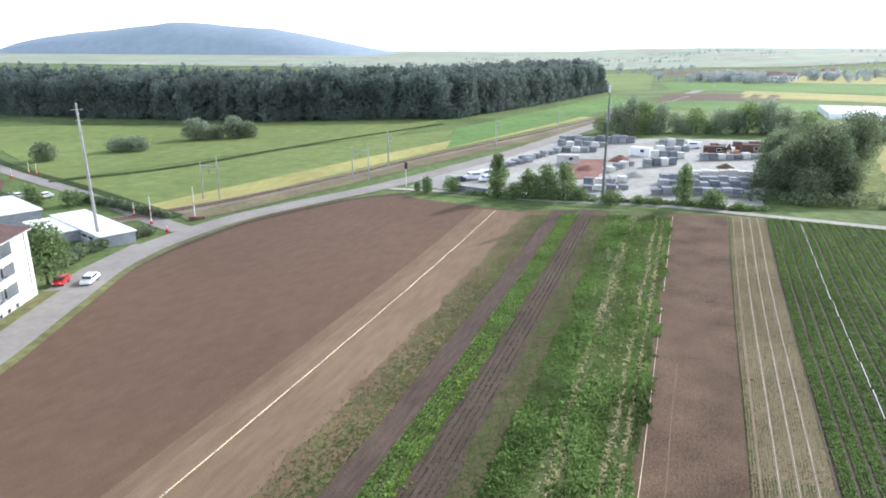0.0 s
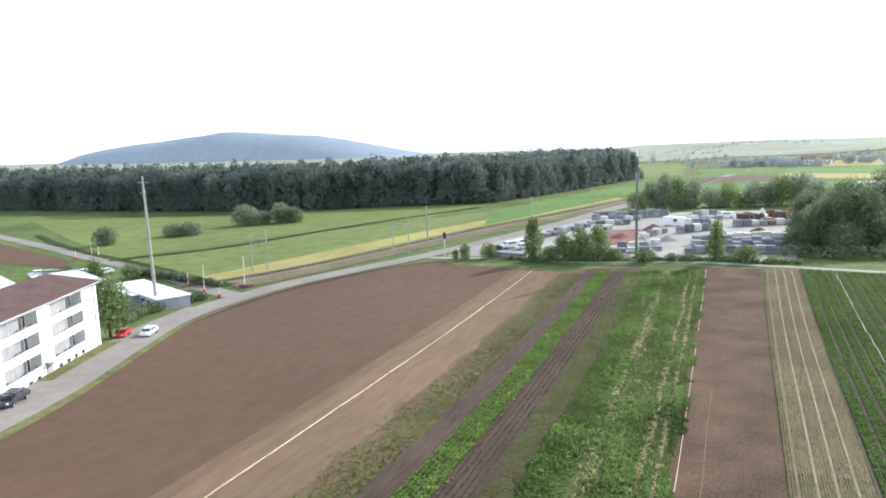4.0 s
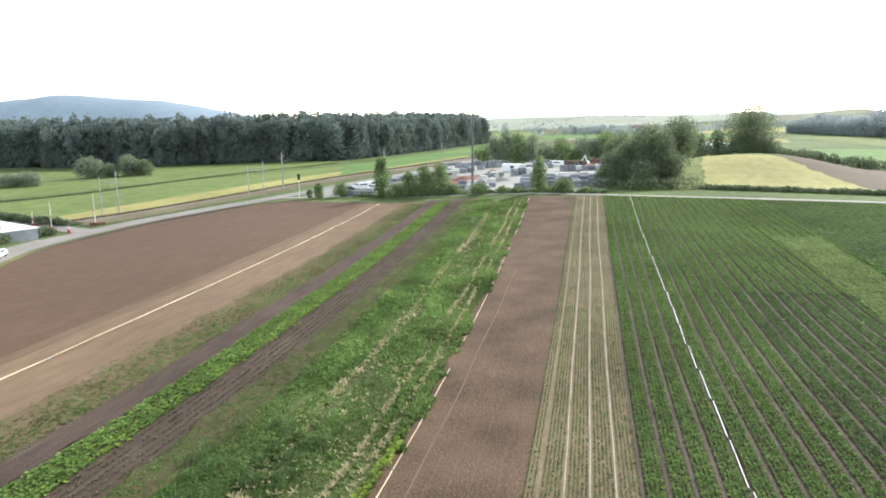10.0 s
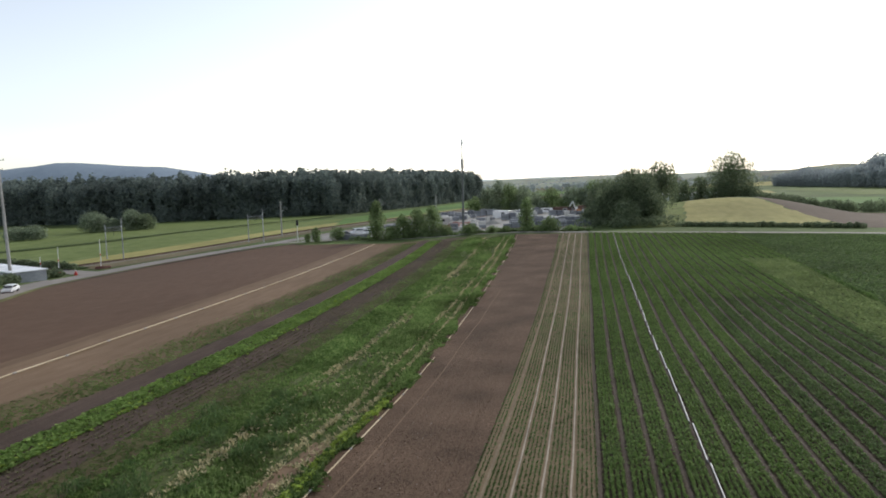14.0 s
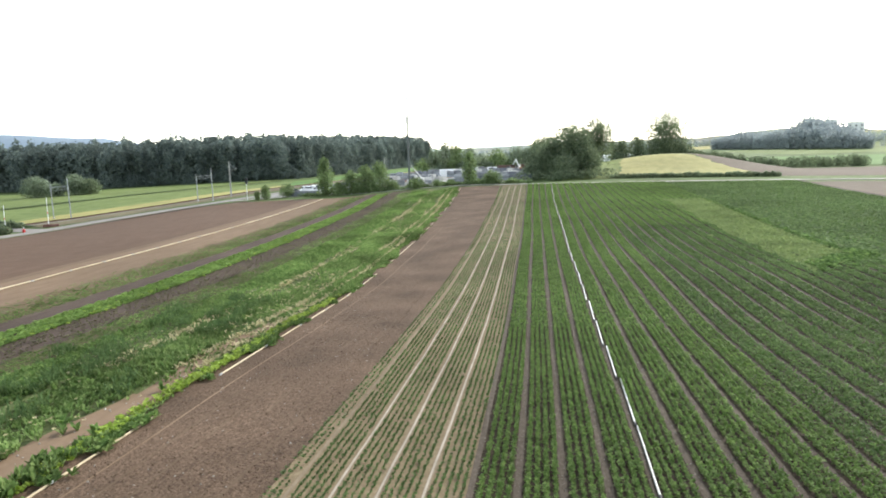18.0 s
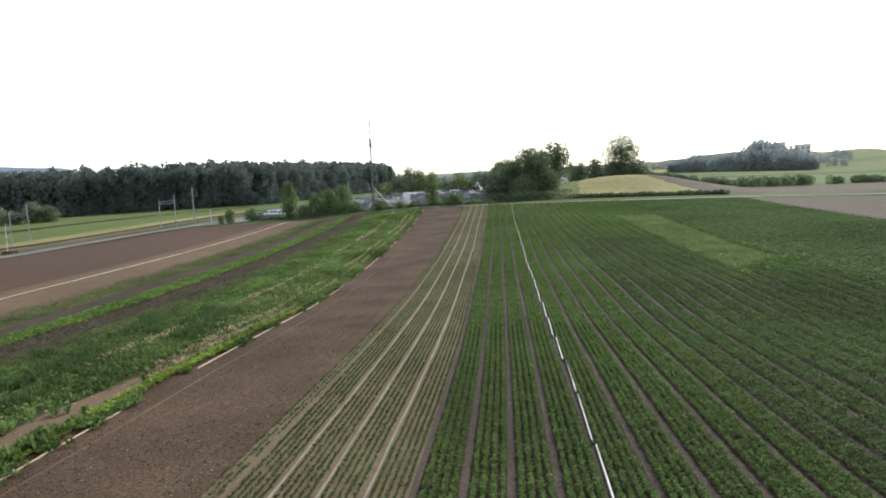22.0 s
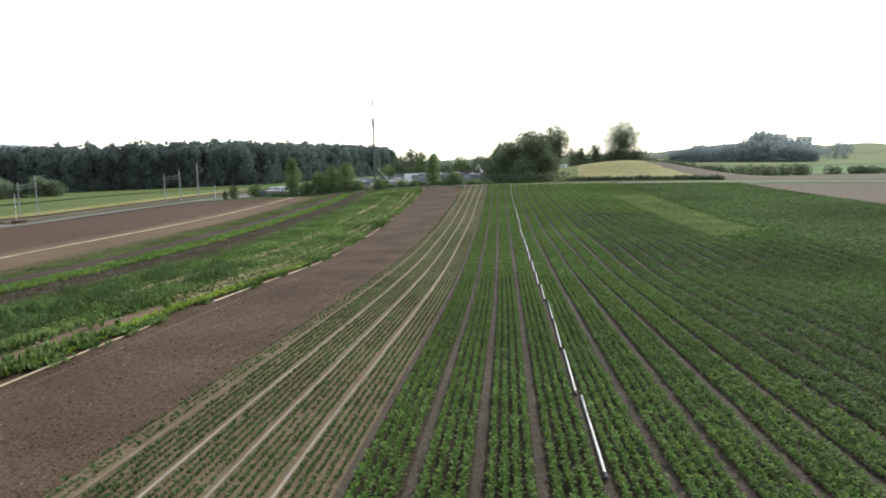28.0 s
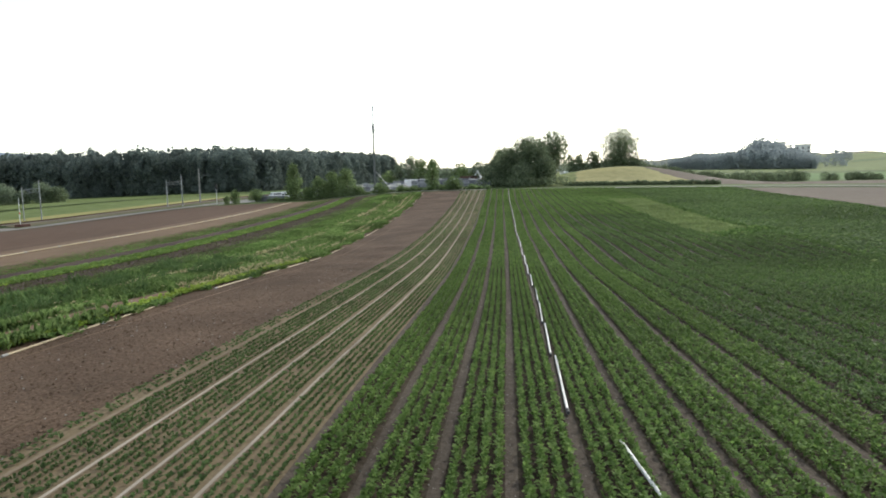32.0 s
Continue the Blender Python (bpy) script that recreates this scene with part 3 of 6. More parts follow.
def tree(name, x, y, height, width, leaf, thick, size, label, base=0.2, lobes=14, taper=0.5, seed=0, group="", category="tree", sink=0.15, full=0.38):
    """thick: how closely the leaf clumps, of that size, cover the crown."""
    rng = np.random.default_rng(seed + 17)
    z = float(terrain(x, y))
    top = tagged(new(name), label, category, group)
    top.matrix_world = pose(x, y, z - sink)
    ls = crown_lobes(rng, height, width, height * base, lobes, taper, full)
    bm = bmesh.new()
    r = max(0.05, height * 0.018)
    limb(bm, (0, 0, 0), (0.1, 0, height * 0.45), r * 1.3, r * 0.8, 8)
    limb(bm, (0.1, 0, height * 0.45), (0, 0.1, height * 0.85), r * 0.8, r * 0.2, 6)
    for c, _ in ls:
        zs = max(height * base * 0.6, c[2] - height * 0.2)
        limb(bm, (0.05, 0, zs), c, r * 0.35, r * 0.1, 5)
    part("trunk", bm, BARK, top)
    count = int(thick * math.pi * width * height * (1 - base) / (1.1 * size * size))
    quad_object("crown", leaf_quads(rng, ls, count, size), leaf, top)
    return top


def joined_woods(name, spots, leaf, label, category="forest", kinds=6, count=420, size=1.3, seed=3, wide=0.5, spiky=-1e9):
    """Many trees far off as one mesh of leaf clumps."""
    rng = np.random.default_rng(seed)
    forms = []
    for k in range(kinds):
        ls = crown_lobes(rng, 1.0, wide * rng.uniform(0.85, 1.15), 0.0, 22, 0.0 if k else 1.0, 0.55 if k else 0.2)
        forms.append(leaf_quads(rng, ls, count, 1.0 / 20 * size))
    out = []
    for x, y, h in spots:
        form = 0 if x < spiky and rng.uniform() < 0.25 else rng.integers(1, kinds)
        q = forms[form] * (h if form else 1.05 * h)
        a = rng.uniform(0, 6.28)
        c, s = math.cos(a), math.sin(a)
        q = q @ np.array([[c, s, 0], [-s, c, 0], [0, 0, 1]])
        out.append(q + (x, y, float(terrain(x, y)) - 0.3))
    ob = quad_object(name, np.concatenate(out), leaf)
    return tagged(ob, label, category, kind="stuff")


rng = np.random.default_rng(8)
EDGE = [(-470, 282), (-330, 284), (-213, 296), (-123, 333), (-98, 420), (-72, 545)]
spots, back, boughs = [], [], []
for (xa, ya), (xb, yb) in zip(EDGE, EDGE[1:]):
    length = math.hypot(xb - xa, yb - ya)
    nx, ny = -(yb - ya) / length, (xb - xa) / length
    for gap, d0, low, high, rows_of in ((7.4, 5, 18, 23, spots), (8.2, 10, 20.5, 25, spots), (5.5, 17, 22, 25.5, back), (5.5, 24, 23, 26.5, back), (6, 33, 23.5, 27, back)):
        for k in range(int(length / gap)):
            s, d = (k + rng.uniform(-0.4, 0.4)) * gap / length, d0 + rng.uniform(-2, 2)
            rows_of.append((xa + (xb - xa) * s + nx * d, ya + (yb - ya) * s + ny * d, rng.uniform(low, high)))
    for _ in range(int(length * 0.9)):  # the undergrowth along the edge
        s, z = rng.uniform(0, 1), rng.uniform(0.3, 5.5)
        d = 1.5 + 0.3 * z + rng.normal(0, 1.0)
        boughs.append((xa + (xb - xa) * s + nx * d, ya + (yb - ya) * s + ny * d, z, rng.uniform(1.5, 3.0)))
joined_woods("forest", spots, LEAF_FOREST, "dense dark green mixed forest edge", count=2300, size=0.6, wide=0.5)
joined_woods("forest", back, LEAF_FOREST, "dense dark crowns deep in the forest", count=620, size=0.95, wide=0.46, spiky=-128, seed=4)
forms = [leaf_quads(rng, [((0, 0, 0), (1, 1, 1.5))], 140, 0.2) for _ in range(10)]
front = np.concatenate([forms[k % 10] * w + (x, y, float(terrain(x, y)) + z) for k, (x, y, z, w) in enumerate(boughs)])
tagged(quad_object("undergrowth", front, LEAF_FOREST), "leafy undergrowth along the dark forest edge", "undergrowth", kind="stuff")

# the knoll
tree("tree", 52.5, 256, 20.4, 20.5, LEAF_DARK, 1.05, 0.24, "tall dark green tree with an open crown on the grassy knoll", base=0.1, lobes=84, taper=0.2, full=0.4, seed=2)
tree("shrub", 50.0, 255, 8.2, 13, LEAF_DARK, 1.7, 0.26, "dense dark thicket at the foot of the knoll tree", base=0.0, lobes=36, taper=0.15, seed=16, category="bush")
tree("shrub", 57.5, 255.5, 7.4, 12, LEAF_DARK, 1.7, 0.26, "dense dark thicket at the foot of the knoll tree", base=0.0, lobes=36, taper=0.15, seed=17, category="bush")
tree("tree", 42, 257, 10.5, 8, LEAF_DARK, 1.2, 0.34, "small dark tree beside the tall knoll tree", base=0.15, lobes=22, seed=12)
tree("tree", 36, 256, 9, 8.5, LEAF_DARK, 1.2, 0.34, "low bushy dark tree on the knoll", base=0.12, lobes=22, seed=13)
tree("tree", 32.5, 255, 9, 5, LEAF_DARK, 1.1, 0.34, "slender dark tree on the flank of the knoll", base=0.1, lobes=18, taper=0.6, seed=14)
tree("shrub", 66, 254, 3.6, 8, LEAF_DARK, 1.2, 0.36, "spreading dark bush on the knoll", base=0.0, lobes=14, seed=15, category="bush")
# the thicket at the corner of the yard
THICKET = [(5.5, 178, 11.5, 11), (11.5, 181, 15.6, 15), (19.8, 190, 17.0, 11.5), (0.5, 174, 5.5, 7), (15.5, 176, 9, 9), (4, 189, 12.5, 11), (9, 171.5, 7, 9), (15, 187, 13.5, 11), (2, 181, 8.5, 8)]
for k, (x, y, h, w) in enumerate(THICKET):
    slim = h > 16
    tree("tree", x, y, h, w, LEAF_DARK, 1.3 if slim else 1.8, 0.24 if slim else 0.26, "slender tall dark tree rising over the thicket" if slim else "dense dark green tree of the thicket by the yard", base=0.2 if slim else 0.0, lobes=54 if slim else 50, taper=0.1, seed=30 + k, group="thicket by the yard", full=0.5 if slim else 0.4)
# along the front of the yard
YARD_TREES = [
    ("shrub", -75.5, 165.5, 2.8, 2.0, "small upright green shrub by the road"), ("shrub", -72.6, 164.5, 4.4, 3.2, "young dark green tree by the road"),
    ("shrub", -67, 166, 4.2, 5, "rounded green bush at the yard entrance"), ("poplar", -54.6, 161.3, 10.8, 5.4, "tall upright light green poplar by the yard"),
    ("tree", -48, 163, 6.6, 5.6, "bushy green tree in the yard hedge"), ("tree", -44.2, 163.4, 7.8, 6, "bushy green tree in the yard hedge"),
    ("tree", -40.2, 163, 8.4, 5.8, "upright light green tree in the yard hedge"), ("shrub", -51, 161.5, 4, 5, "low green bush in the yard hedge"),
    ("shrub", -46, 161, 3.2, 4, "low green bush in the yard hedge"), ("shrub", -42, 161, 3.0, 4, "low green bush in the yard hedge"),
    ("shrub", -36.5, 160.8, 3.2, 5, "low green bush in the yard hedge"), ("shrub", -29.6, 157.3, 3.3, 5.6, "rounded green bush at the foot of the mast"),
    ("shrub", -24, 157, 2.2, 3.4, "low green bush in the yard hedge"), ("shrub", -20.5, 157, 1.9, 3.6, "low green bush in the yard hedge"),
    ("poplar", -15.6, 157.4, 8.8, 4.2, "slim upright light green poplar by the yard"), ("shrub", -10, 157.3, 3.9, 5.6, "rounded light green bush by the yard"),
    ("shrub", -5, 157, 1.9, 3.6, "low green bush in the yard hedge"), ("shrub", -13, 157.4, 1.8, 3.4, "low green bush in the yard hedge"),
]
for k, (name, x, y, h, w, label) in enumerate(YARD_TREES):
    slim = name == "poplar"
    tree(name, x, y, h, w, LEAF_MID, 1.5 if slim else 1.4, 0.2 if h < 5 else 0.25, label, base=0.0, lobes=40 if slim else 28, taper=0.6 if slim else 0.3, seed=60 + k, group="trees along the yard", category="tree" if h > 5 else "bush")
# behind the yard; the pale leaf colour stands in for haze
r = np.random.default_rng(5)
BACK = [(-46, 285, 8, 8), (-40.5, 284, 12.5, 8), (-35.5, 283, 14.5, 8.5), (-31, 281, 13, 8), (-25, 283, 11.5, 8), (-19.5, 285, 8, 8), (-13, 283, 9.5, 10), (-4.5, 281, 10, 10.5), (0.5, 283, 9, 8), (4.5, 286, 12.5, 10.5),
        (10.5, 285, 13, 10), (17, 290, 10, 10), (25, 297, 8, 9), (-28, 279, 5, 7), (-16.5, 278.5, 4, 6), (-8.5, 279, 5, 6), (12, 281, 5.5, 8), (-38, 279.5, 5, 7)]
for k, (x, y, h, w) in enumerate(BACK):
    tree("tree", x, y, h, w * 1.15, LEAF_GREY if k % 3 else LEAF_MID, 1.1, 0.36, "leafy tree in the row behind the yard, paled for haze", base=0.0, lobes=26, taper=0.2, seed=90 + k, group="trees behind the yard")
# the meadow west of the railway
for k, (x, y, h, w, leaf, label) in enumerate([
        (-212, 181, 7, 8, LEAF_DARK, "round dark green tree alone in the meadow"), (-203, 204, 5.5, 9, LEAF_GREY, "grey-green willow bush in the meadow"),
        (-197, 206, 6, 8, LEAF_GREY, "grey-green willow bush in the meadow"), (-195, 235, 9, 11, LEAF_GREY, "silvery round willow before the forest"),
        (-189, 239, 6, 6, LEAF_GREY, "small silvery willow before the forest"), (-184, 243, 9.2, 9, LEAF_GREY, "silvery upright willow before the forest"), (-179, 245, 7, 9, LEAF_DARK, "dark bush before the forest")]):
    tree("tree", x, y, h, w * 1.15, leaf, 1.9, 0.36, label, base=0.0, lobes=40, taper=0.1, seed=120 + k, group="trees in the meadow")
# by the houses
tree("tree", -107.0, 90.2, 10.4, 8.7, LEAF_MID, 1.9, 0.3, "leafy street tree at the corner of the block", base=0.2, lobes=44, taper=0.2, seed=140, full=0.5)
tree("tree", -161, 133, 6.5, 6.5, LEAF_MID, 1.1, 0.36, "leafy tree behind the warehouse", base=0.0, lobes=16, taper=0.3, seed=141)
tree("tree", -154, 138, 4.5, 7, LEAF_MID, 1.1, 0.36, "low leafy bush behind the warehouse", base=0.0, lobes=14, taper=0.3, seed=142)
tree("tree", -168, 131, 4.5, 8, LEAF_DARK, 1.1, 0.36, "dark spreading bush behind the warehouse", base=0.0, lobes=14, taper=0.3, seed=143)


def hedge(name, pts, width, height, leaf, label, per=22, size=0.35, seed=1):
    """A hedge along a line of points, of leaf clumps down to the ground."""
    r = np.random.default_rng(seed)
    p = np.array(pts, float)
    d = np.r_[0, np.cumsum(np.hypot(*np.diff(p, axis=0).T))]
    lobes = []
    for s in np.arange(0, d[-1], width * 0.45):
        x, y = np.interp(s, d, p[:, 0]), np.interp(s, d, p[:, 1])
        h = height * r.uniform(0.75, 1.15)
        lobes.append(((x + r.normal(0, width * 0.1), y + r.normal(0, width * 0.1), float(terrain(x, y)) + h * 0.45), (width * 0.55, width * 0.55, h * 0.58)))
    ob = quad_object(name, leaf_quads(r, lobes, int(per * len(lobes) * width), size), leaf)
    return tagged(ob, label, "hedge")


hedge("hedge", [(21, 166.0), (40, 161.0), (59, 156.8)], 1.7, 1.2, LEAF_DARK, "low dark hedge along the edge of the wheat", seed=2, per=90, size=0.25)
hedge("hedge", [(60, 250), (78, 254), (101, 257.5)], 4, 4.0, LEAF_DARK, "dark field hedge behind the brown field", seed=3, per=120, size=0.3)
hedge("hedge", [(104, 259), (128, 263)], 4.5, 4.4, LEAF_DARK, "dark block of hedge behind the brown field", seed=4, per=120, size=0.3)
for k, (x, y) in enumerate([(137, 264), (146, 266), (154, 265), (166, 268)]):
    hedge("hedge", [(x, y), (x + 5 + 3 * (k % 2), y + 0.5)], 4, 3.4, LEAF_DARK, "short dark clump of field hedge", seed=5 + k, per=110, size=0.3)
hedge("hedge", [(-113.3, 98), (-117.3, 107), (-118.4, 117), (-117.5, 123)], 2.4, 2.2, LEAF_DARK, "dense dark green hedge beside the road", seed=11, per=130, size=0.28)
hedge("hedge", [(-124, 135.5), (-140, 139), (-160, 144)], 2.0, 1.9, LEAF_DARK, "dark green hedge behind the warehouse", seed=12, per=100, size=0.28)
hedge("hedge", [(-62, 163.5), (-40, 159.7), (-8, 156), (0, 158)], 1.4, 1.0, LEAF_MID, "straggling low green hedge before the yard", seed=13, per=26)
hedge("hedge", [(32, 251), (40, 253), (47, 253)], 3.5, 3.6, LEAF_DARK, "dark hedge between the small knoll trees", seed=17, per=90, size=0.3)
hedge("hedge", [(-2, 166), (10, 165), (22, 170)], 4, 2.6, LEAF_DARK, "overgrown scrub at the foot of the thicket", seed=14, per=26)

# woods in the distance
# grey-blue ramp: haze of the distance put into the leaf colour
LEAF_FAR = leafy("hazed_far_leaves", [(0.195, 0.22, 0.225), (0.225, 0.25, 0.252), (0.26, 0.285, 0.278)], 0.3, big=0.02, mottle=0.15)
r = np.random.default_rng(14)
spots = []
for _ in range(580):
    s, d = r.uniform(0, 1), 60 * r.uniform(0, 1) ** 1.3
    fall = 1 - 1.5 * max(0, s - 0.72)
    spots.append((166 + 44 * s + 0.4 * d, 617 - 185 * s + 0.9 * d, fall * (9.5 + 7.5 * s + (3 + 4 * math.sin(11 * s)) * (d > 22) * min(1, 2.5 * s)) * r.uniform(0.7, 1.2)))
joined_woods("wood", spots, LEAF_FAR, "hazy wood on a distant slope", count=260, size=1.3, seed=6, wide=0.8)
slope = [(r.normal(cx, w), r.normal(cy, 8), r.uniform(5, 10)) for cx, cy, w, m_ in ((268, 560, 9, 14), (305, 600, 10, 12), (245, 470, 5, 6), (330, 520, 12, 12)) for _ in range(m_)]
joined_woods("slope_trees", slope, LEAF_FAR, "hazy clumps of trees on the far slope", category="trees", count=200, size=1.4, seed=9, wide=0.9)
spots = [(r.normal(24, 22), r.uniform(640, 700), r.uniform(5, 11)) for _ in range(60)]
spots += [(r.normal(105, 22), r.uniform(700, 820), r.uniform(5, 10)) for _ in range(34)] + [(-100, 900, 15), (-60, 830, 7), (-52, 835, 6), (-55, 838, 5)]
spots += [(130 + 4.5 * k, 760 + r.uniform(-8, 8), r.uniform(5, 9) + 4 * math.exp(-((k - 6) / 4) ** 2)) for k in range(22)]
joined_woods("copse", spots, LEAF_FAR, "hazy trees and copses in the plain", count=170, size=1.7, seed=7, wide=0.85)
spots = []
for _ in range(34):
    x, y, a = r.uniform(-700, 900), r.uniform(900, 2300), r.uniform(-0.2, 0.2)
    for k in range(r.integers(3, 26)):
        s = r.normal(0, 30)
        spots.append((x + s, y + s * a + r.normal(0, 6), r.uniform(2.5, 7.5)))
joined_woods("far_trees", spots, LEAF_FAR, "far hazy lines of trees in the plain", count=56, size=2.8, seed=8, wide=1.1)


ROUND = ((0, 0), (0.15, 0.45), (0.3, 0.8), (0.45, 0.98), (0.55, 0.98), (0.7, 0.8), (0.85, 0.4), (1, 0))
FLAT_TOP = ((0, 0), (0.012, 0.3), (0.04, 0.48), (0.1, 0.6), (0.2, 0.73), (0.33, 0.86), (0.41, 0.93), (0.46, 1.0), (0.56, 0.95), (0.65, 0.84), (0.72, 0.8), (0.8, 0.6), (0.9, 0.35), (0.96, 0.17), (1, 0))


def ridge(name, x0, x1, y, height, mat, label, rough=0.12, seed=0, shape=ROUND, depth=500):
    """A far wooded ridge that rises from the plain between x0 and x1."""
    n, m = 180, 14
    s, t = np.meshgrid(np.linspace(0, 1, n), np.linspace(0, 1, m), indexing="ij")
    crest = np.interp(s, *np.array(shape).T)
    wave = 1 + rough * (np.sin(s * 17 + seed) * 0.45 + np.sin(s * 41 + seed * 2) * 0.25 + np.sin(s * 90 + seed) * 0.1)
    z = height * crest * wave * np.sin(np.clip(t, 0, 1) * math.pi) ** 0.7
    v = np.dstack([x0 + (x1 - x0) * s, y + depth * (t - 0.5), z - 8])
    return tagged(mesh_object(name, v.reshape(-1, 3), grid_faces(n, m), mat, smooth=True), label, "hill", kind="structure")


# haze is painted in: blue-grey tone with a faint glow
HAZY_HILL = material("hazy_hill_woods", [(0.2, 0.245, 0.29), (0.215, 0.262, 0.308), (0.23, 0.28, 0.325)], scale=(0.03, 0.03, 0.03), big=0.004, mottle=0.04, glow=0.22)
# horizon haze, put in as a pale colour that glows a little
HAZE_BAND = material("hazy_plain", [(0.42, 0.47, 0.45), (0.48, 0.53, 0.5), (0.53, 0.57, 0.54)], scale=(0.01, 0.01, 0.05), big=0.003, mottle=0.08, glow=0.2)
ridge("wooded_hill", -2940, -1130, 2500, 131, HAZY_HILL, "long wooded hill far behind the forest, hazed blue", shape=FLAT_TOP, rough=0.03)
# field tones muted, with some distance haze painted in
HILL_FIELDS = material("hill_fields", [(0.14, 0.185, 0.12), (0.21, 0.23, 0.145), (0.17, 0.165, 0.125), (0.16, 0.21, 0.135)], scale=(0.012, 0.004, 0.05), detail=2, big=0.01, mottle=0.12)
ridge("far_hill", 90, 700, 960, 30, HILL_FIELDS, "green hill far behind the knoll", rough=0.22, seed=2, depth=320)
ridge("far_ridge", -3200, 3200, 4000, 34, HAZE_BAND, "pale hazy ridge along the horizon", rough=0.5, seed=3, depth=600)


# ---- crops ----
def plants(name, x, y, size, leaves, mat, label, lift=0.08, rise=(0.25, 1.1), wide=0.42, seed=1, category="crop", kind="stuff", jitter=0.03, spread=0.0, tall=0.0):
    """Leafy plants at x, y as one mesh: each leaf is a bent blade from the heart outwards."""
    r = np.random.default_rng(seed)
    x = np.asarray(x) + r.normal(0, jitter, len(x))
    y = np.asarray(y) + r.normal(0, jitter, len(y))
    n = len(x)
    s = (np.broadcast_to(size, (n,)) * r.uniform(0.7, 1.25, n))[:, None]
    z = terrain(x, y) + lift
    az = (r.uniform(0, 2 * math.pi, (n, 1)) + np.arange(leaves) * 2 * math.pi / leaves + r.normal(0, 0.35, (n, leaves)))
    el = r.uniform(*rise, (n, leaves))
    length = s * r.uniform(0.65, 1.15, (n, leaves))
    w = length * wide * r.uniform(0.7, 1.2, (n, leaves))
    d = np.stack([np.cos(az) * np.cos(el), np.sin(az) * np.cos(el), np.sin(el)], -1)
    side = np.stack([-np.sin(az), np.cos(az), 0 * az], -1)
    c = np.stack([x, y, z], -1)[:, None]
    if spread:
        a, q = r.uniform(0, 2 * math.pi, (n, leaves)), spread * np.sqrt(r.uniform(0, 1, (n, leaves)))
        c = c + np.stack([q * np.cos(a), q * np.sin(a), tall * r.uniform(0, 1, (n, leaves)) * (1.1 - q / spread * 0.6)], -1) * (s / np.mean(s))[..., None]
    root = c + 0 * d
    tip = c + d * length[..., None] - np.array([0, 0, 1]) * (length * 0.12)[..., None]
    mid = c + d * (length * 0.55)[..., None] + np.array([0, 0, 1]) * (length * 0.12)[..., None]
    q = np.stack([root, mid + side * w[..., None], tip, mid - side * w[..., None]], 2)
    ob = quad_object(name, q.reshape(-1, 4, 3), mat)
    return tagged(ob, label, category, kind=kind)


def row_points(ks, offsets, ya, yb, step, r, skip=0.0, keep=None):
    xs, ys = [], []
    for k in ks:
        for o in offsets:
            y = np.arange(ya, yb, step) + r.uniform(0, step)
            xs.append(bed_x(k + 0.5, y) + o + 0.04 * np.sin(y * 0.11 + k))
            ys.append(y)
    x, y = np.concatenate(xs), np.concatenate(ys)
    ok = r.uniform(size=len(x)) > skip
    if keep is not None:
        ok &= keep(x, y)
    return x[ok], y[ok]


def in_patch(x, y):
    """The thin, pale part of the crop."""
    a = x - lean(y)
    ragged = 1.2 * np.sin(y * 0.45) + 0.8 * np.sin(y * 1.1 + 2)
    return (a > 20.2 + 0.15 * ragged) & (a < 26.8) & (y > 42 + 1.4 * (a - 20.2) + 0.6 * ragged) & (y < 108 + 0.5 * ragged)


YEARS = np.random.default_rng(21)
ROWS4 = (-0.42, -0.14, 0.14, 0.42)
ROWS_SLIM = (-0.39, -0.13, 0.13, 0.39)
ROWS5 = (-0.46, -0.23, 0.0, 0.23, 0.46)
FIRM = leafy("firm_crop_leaves", [(0.055, 0.096, 0.024), (0.096, 0.152, 0.04), (0.144, 0.207, 0.06)], 0.38, big=0.05, mottle=0.2)
# duller eastern crop; partly lens fall-off put into the leaf colour
FIRM_DIM = leafy("darker_crop_leaves", [(0.04508, 0.07912, 0.02392), (0.07912, 0.127, 0.03864), (0.1196, 0.173, 0.05704)], 0.38, big=0.05, mottle=0.25)
PALE = leafy("pale_grass_leaves", [(0.112, 0.152, 0.056), (0.15, 0.192, 0.074), (0.19, 0.23, 0.096)], 0.35, big=0.2, mottle=0.2)
SALAD = leafy("lettuce_leaves", [(0.085, 0.138, 0.034), (0.126, 0.19, 0.048), (0.17, 0.24, 0.072)], 0.35, big=0.3, mottle=0.25)
YELLOW_SALAD = leafy("yellow_lettuce_leaves", [(0.14, 0.2, 0.03), (0.2, 0.27, 0.045), (0.27, 0.33, 0.08)], 0.35, big=0.3, mottle=0.25)
SEEDLING = leafy("seedling_leaves", [(0.043, 0.069, 0.025), (0.067, 0.101, 0.038), (0.1, 0.138, 0.054)], 0.36, big=0.2, mottle=0.25)
WEED = leafy("weed_leaves", [(0.04836, 0.08556, 0.02511), (0.09114, 0.1432, 0.04092), (0.1488, 0.1981, 0.07068)], 0.48, big=0.16, mottle=0.42)
WEED_RANK = leafy("rank_weed_leaves", [(0.056, 0.093, 0.028), (0.1, 0.15, 0.046), (0.16, 0.21, 0.08)], 0.5, big=0.16, mottle=0.4)
STRAW = leafy("straw", [(0.22, 0.2, 0.1), (0.32, 0.28, 0.16), (0.42, 0.37, 0.23)], 0.3, big=0.3, mottle=0.2)
FEATHER = leafy("feathery_leaves", [(0.04, 0.07, 0.025), (0.062, 0.1, 0.036), (0.092, 0.132, 0.05)], 0.4, big=0.2, mottle=0.2)
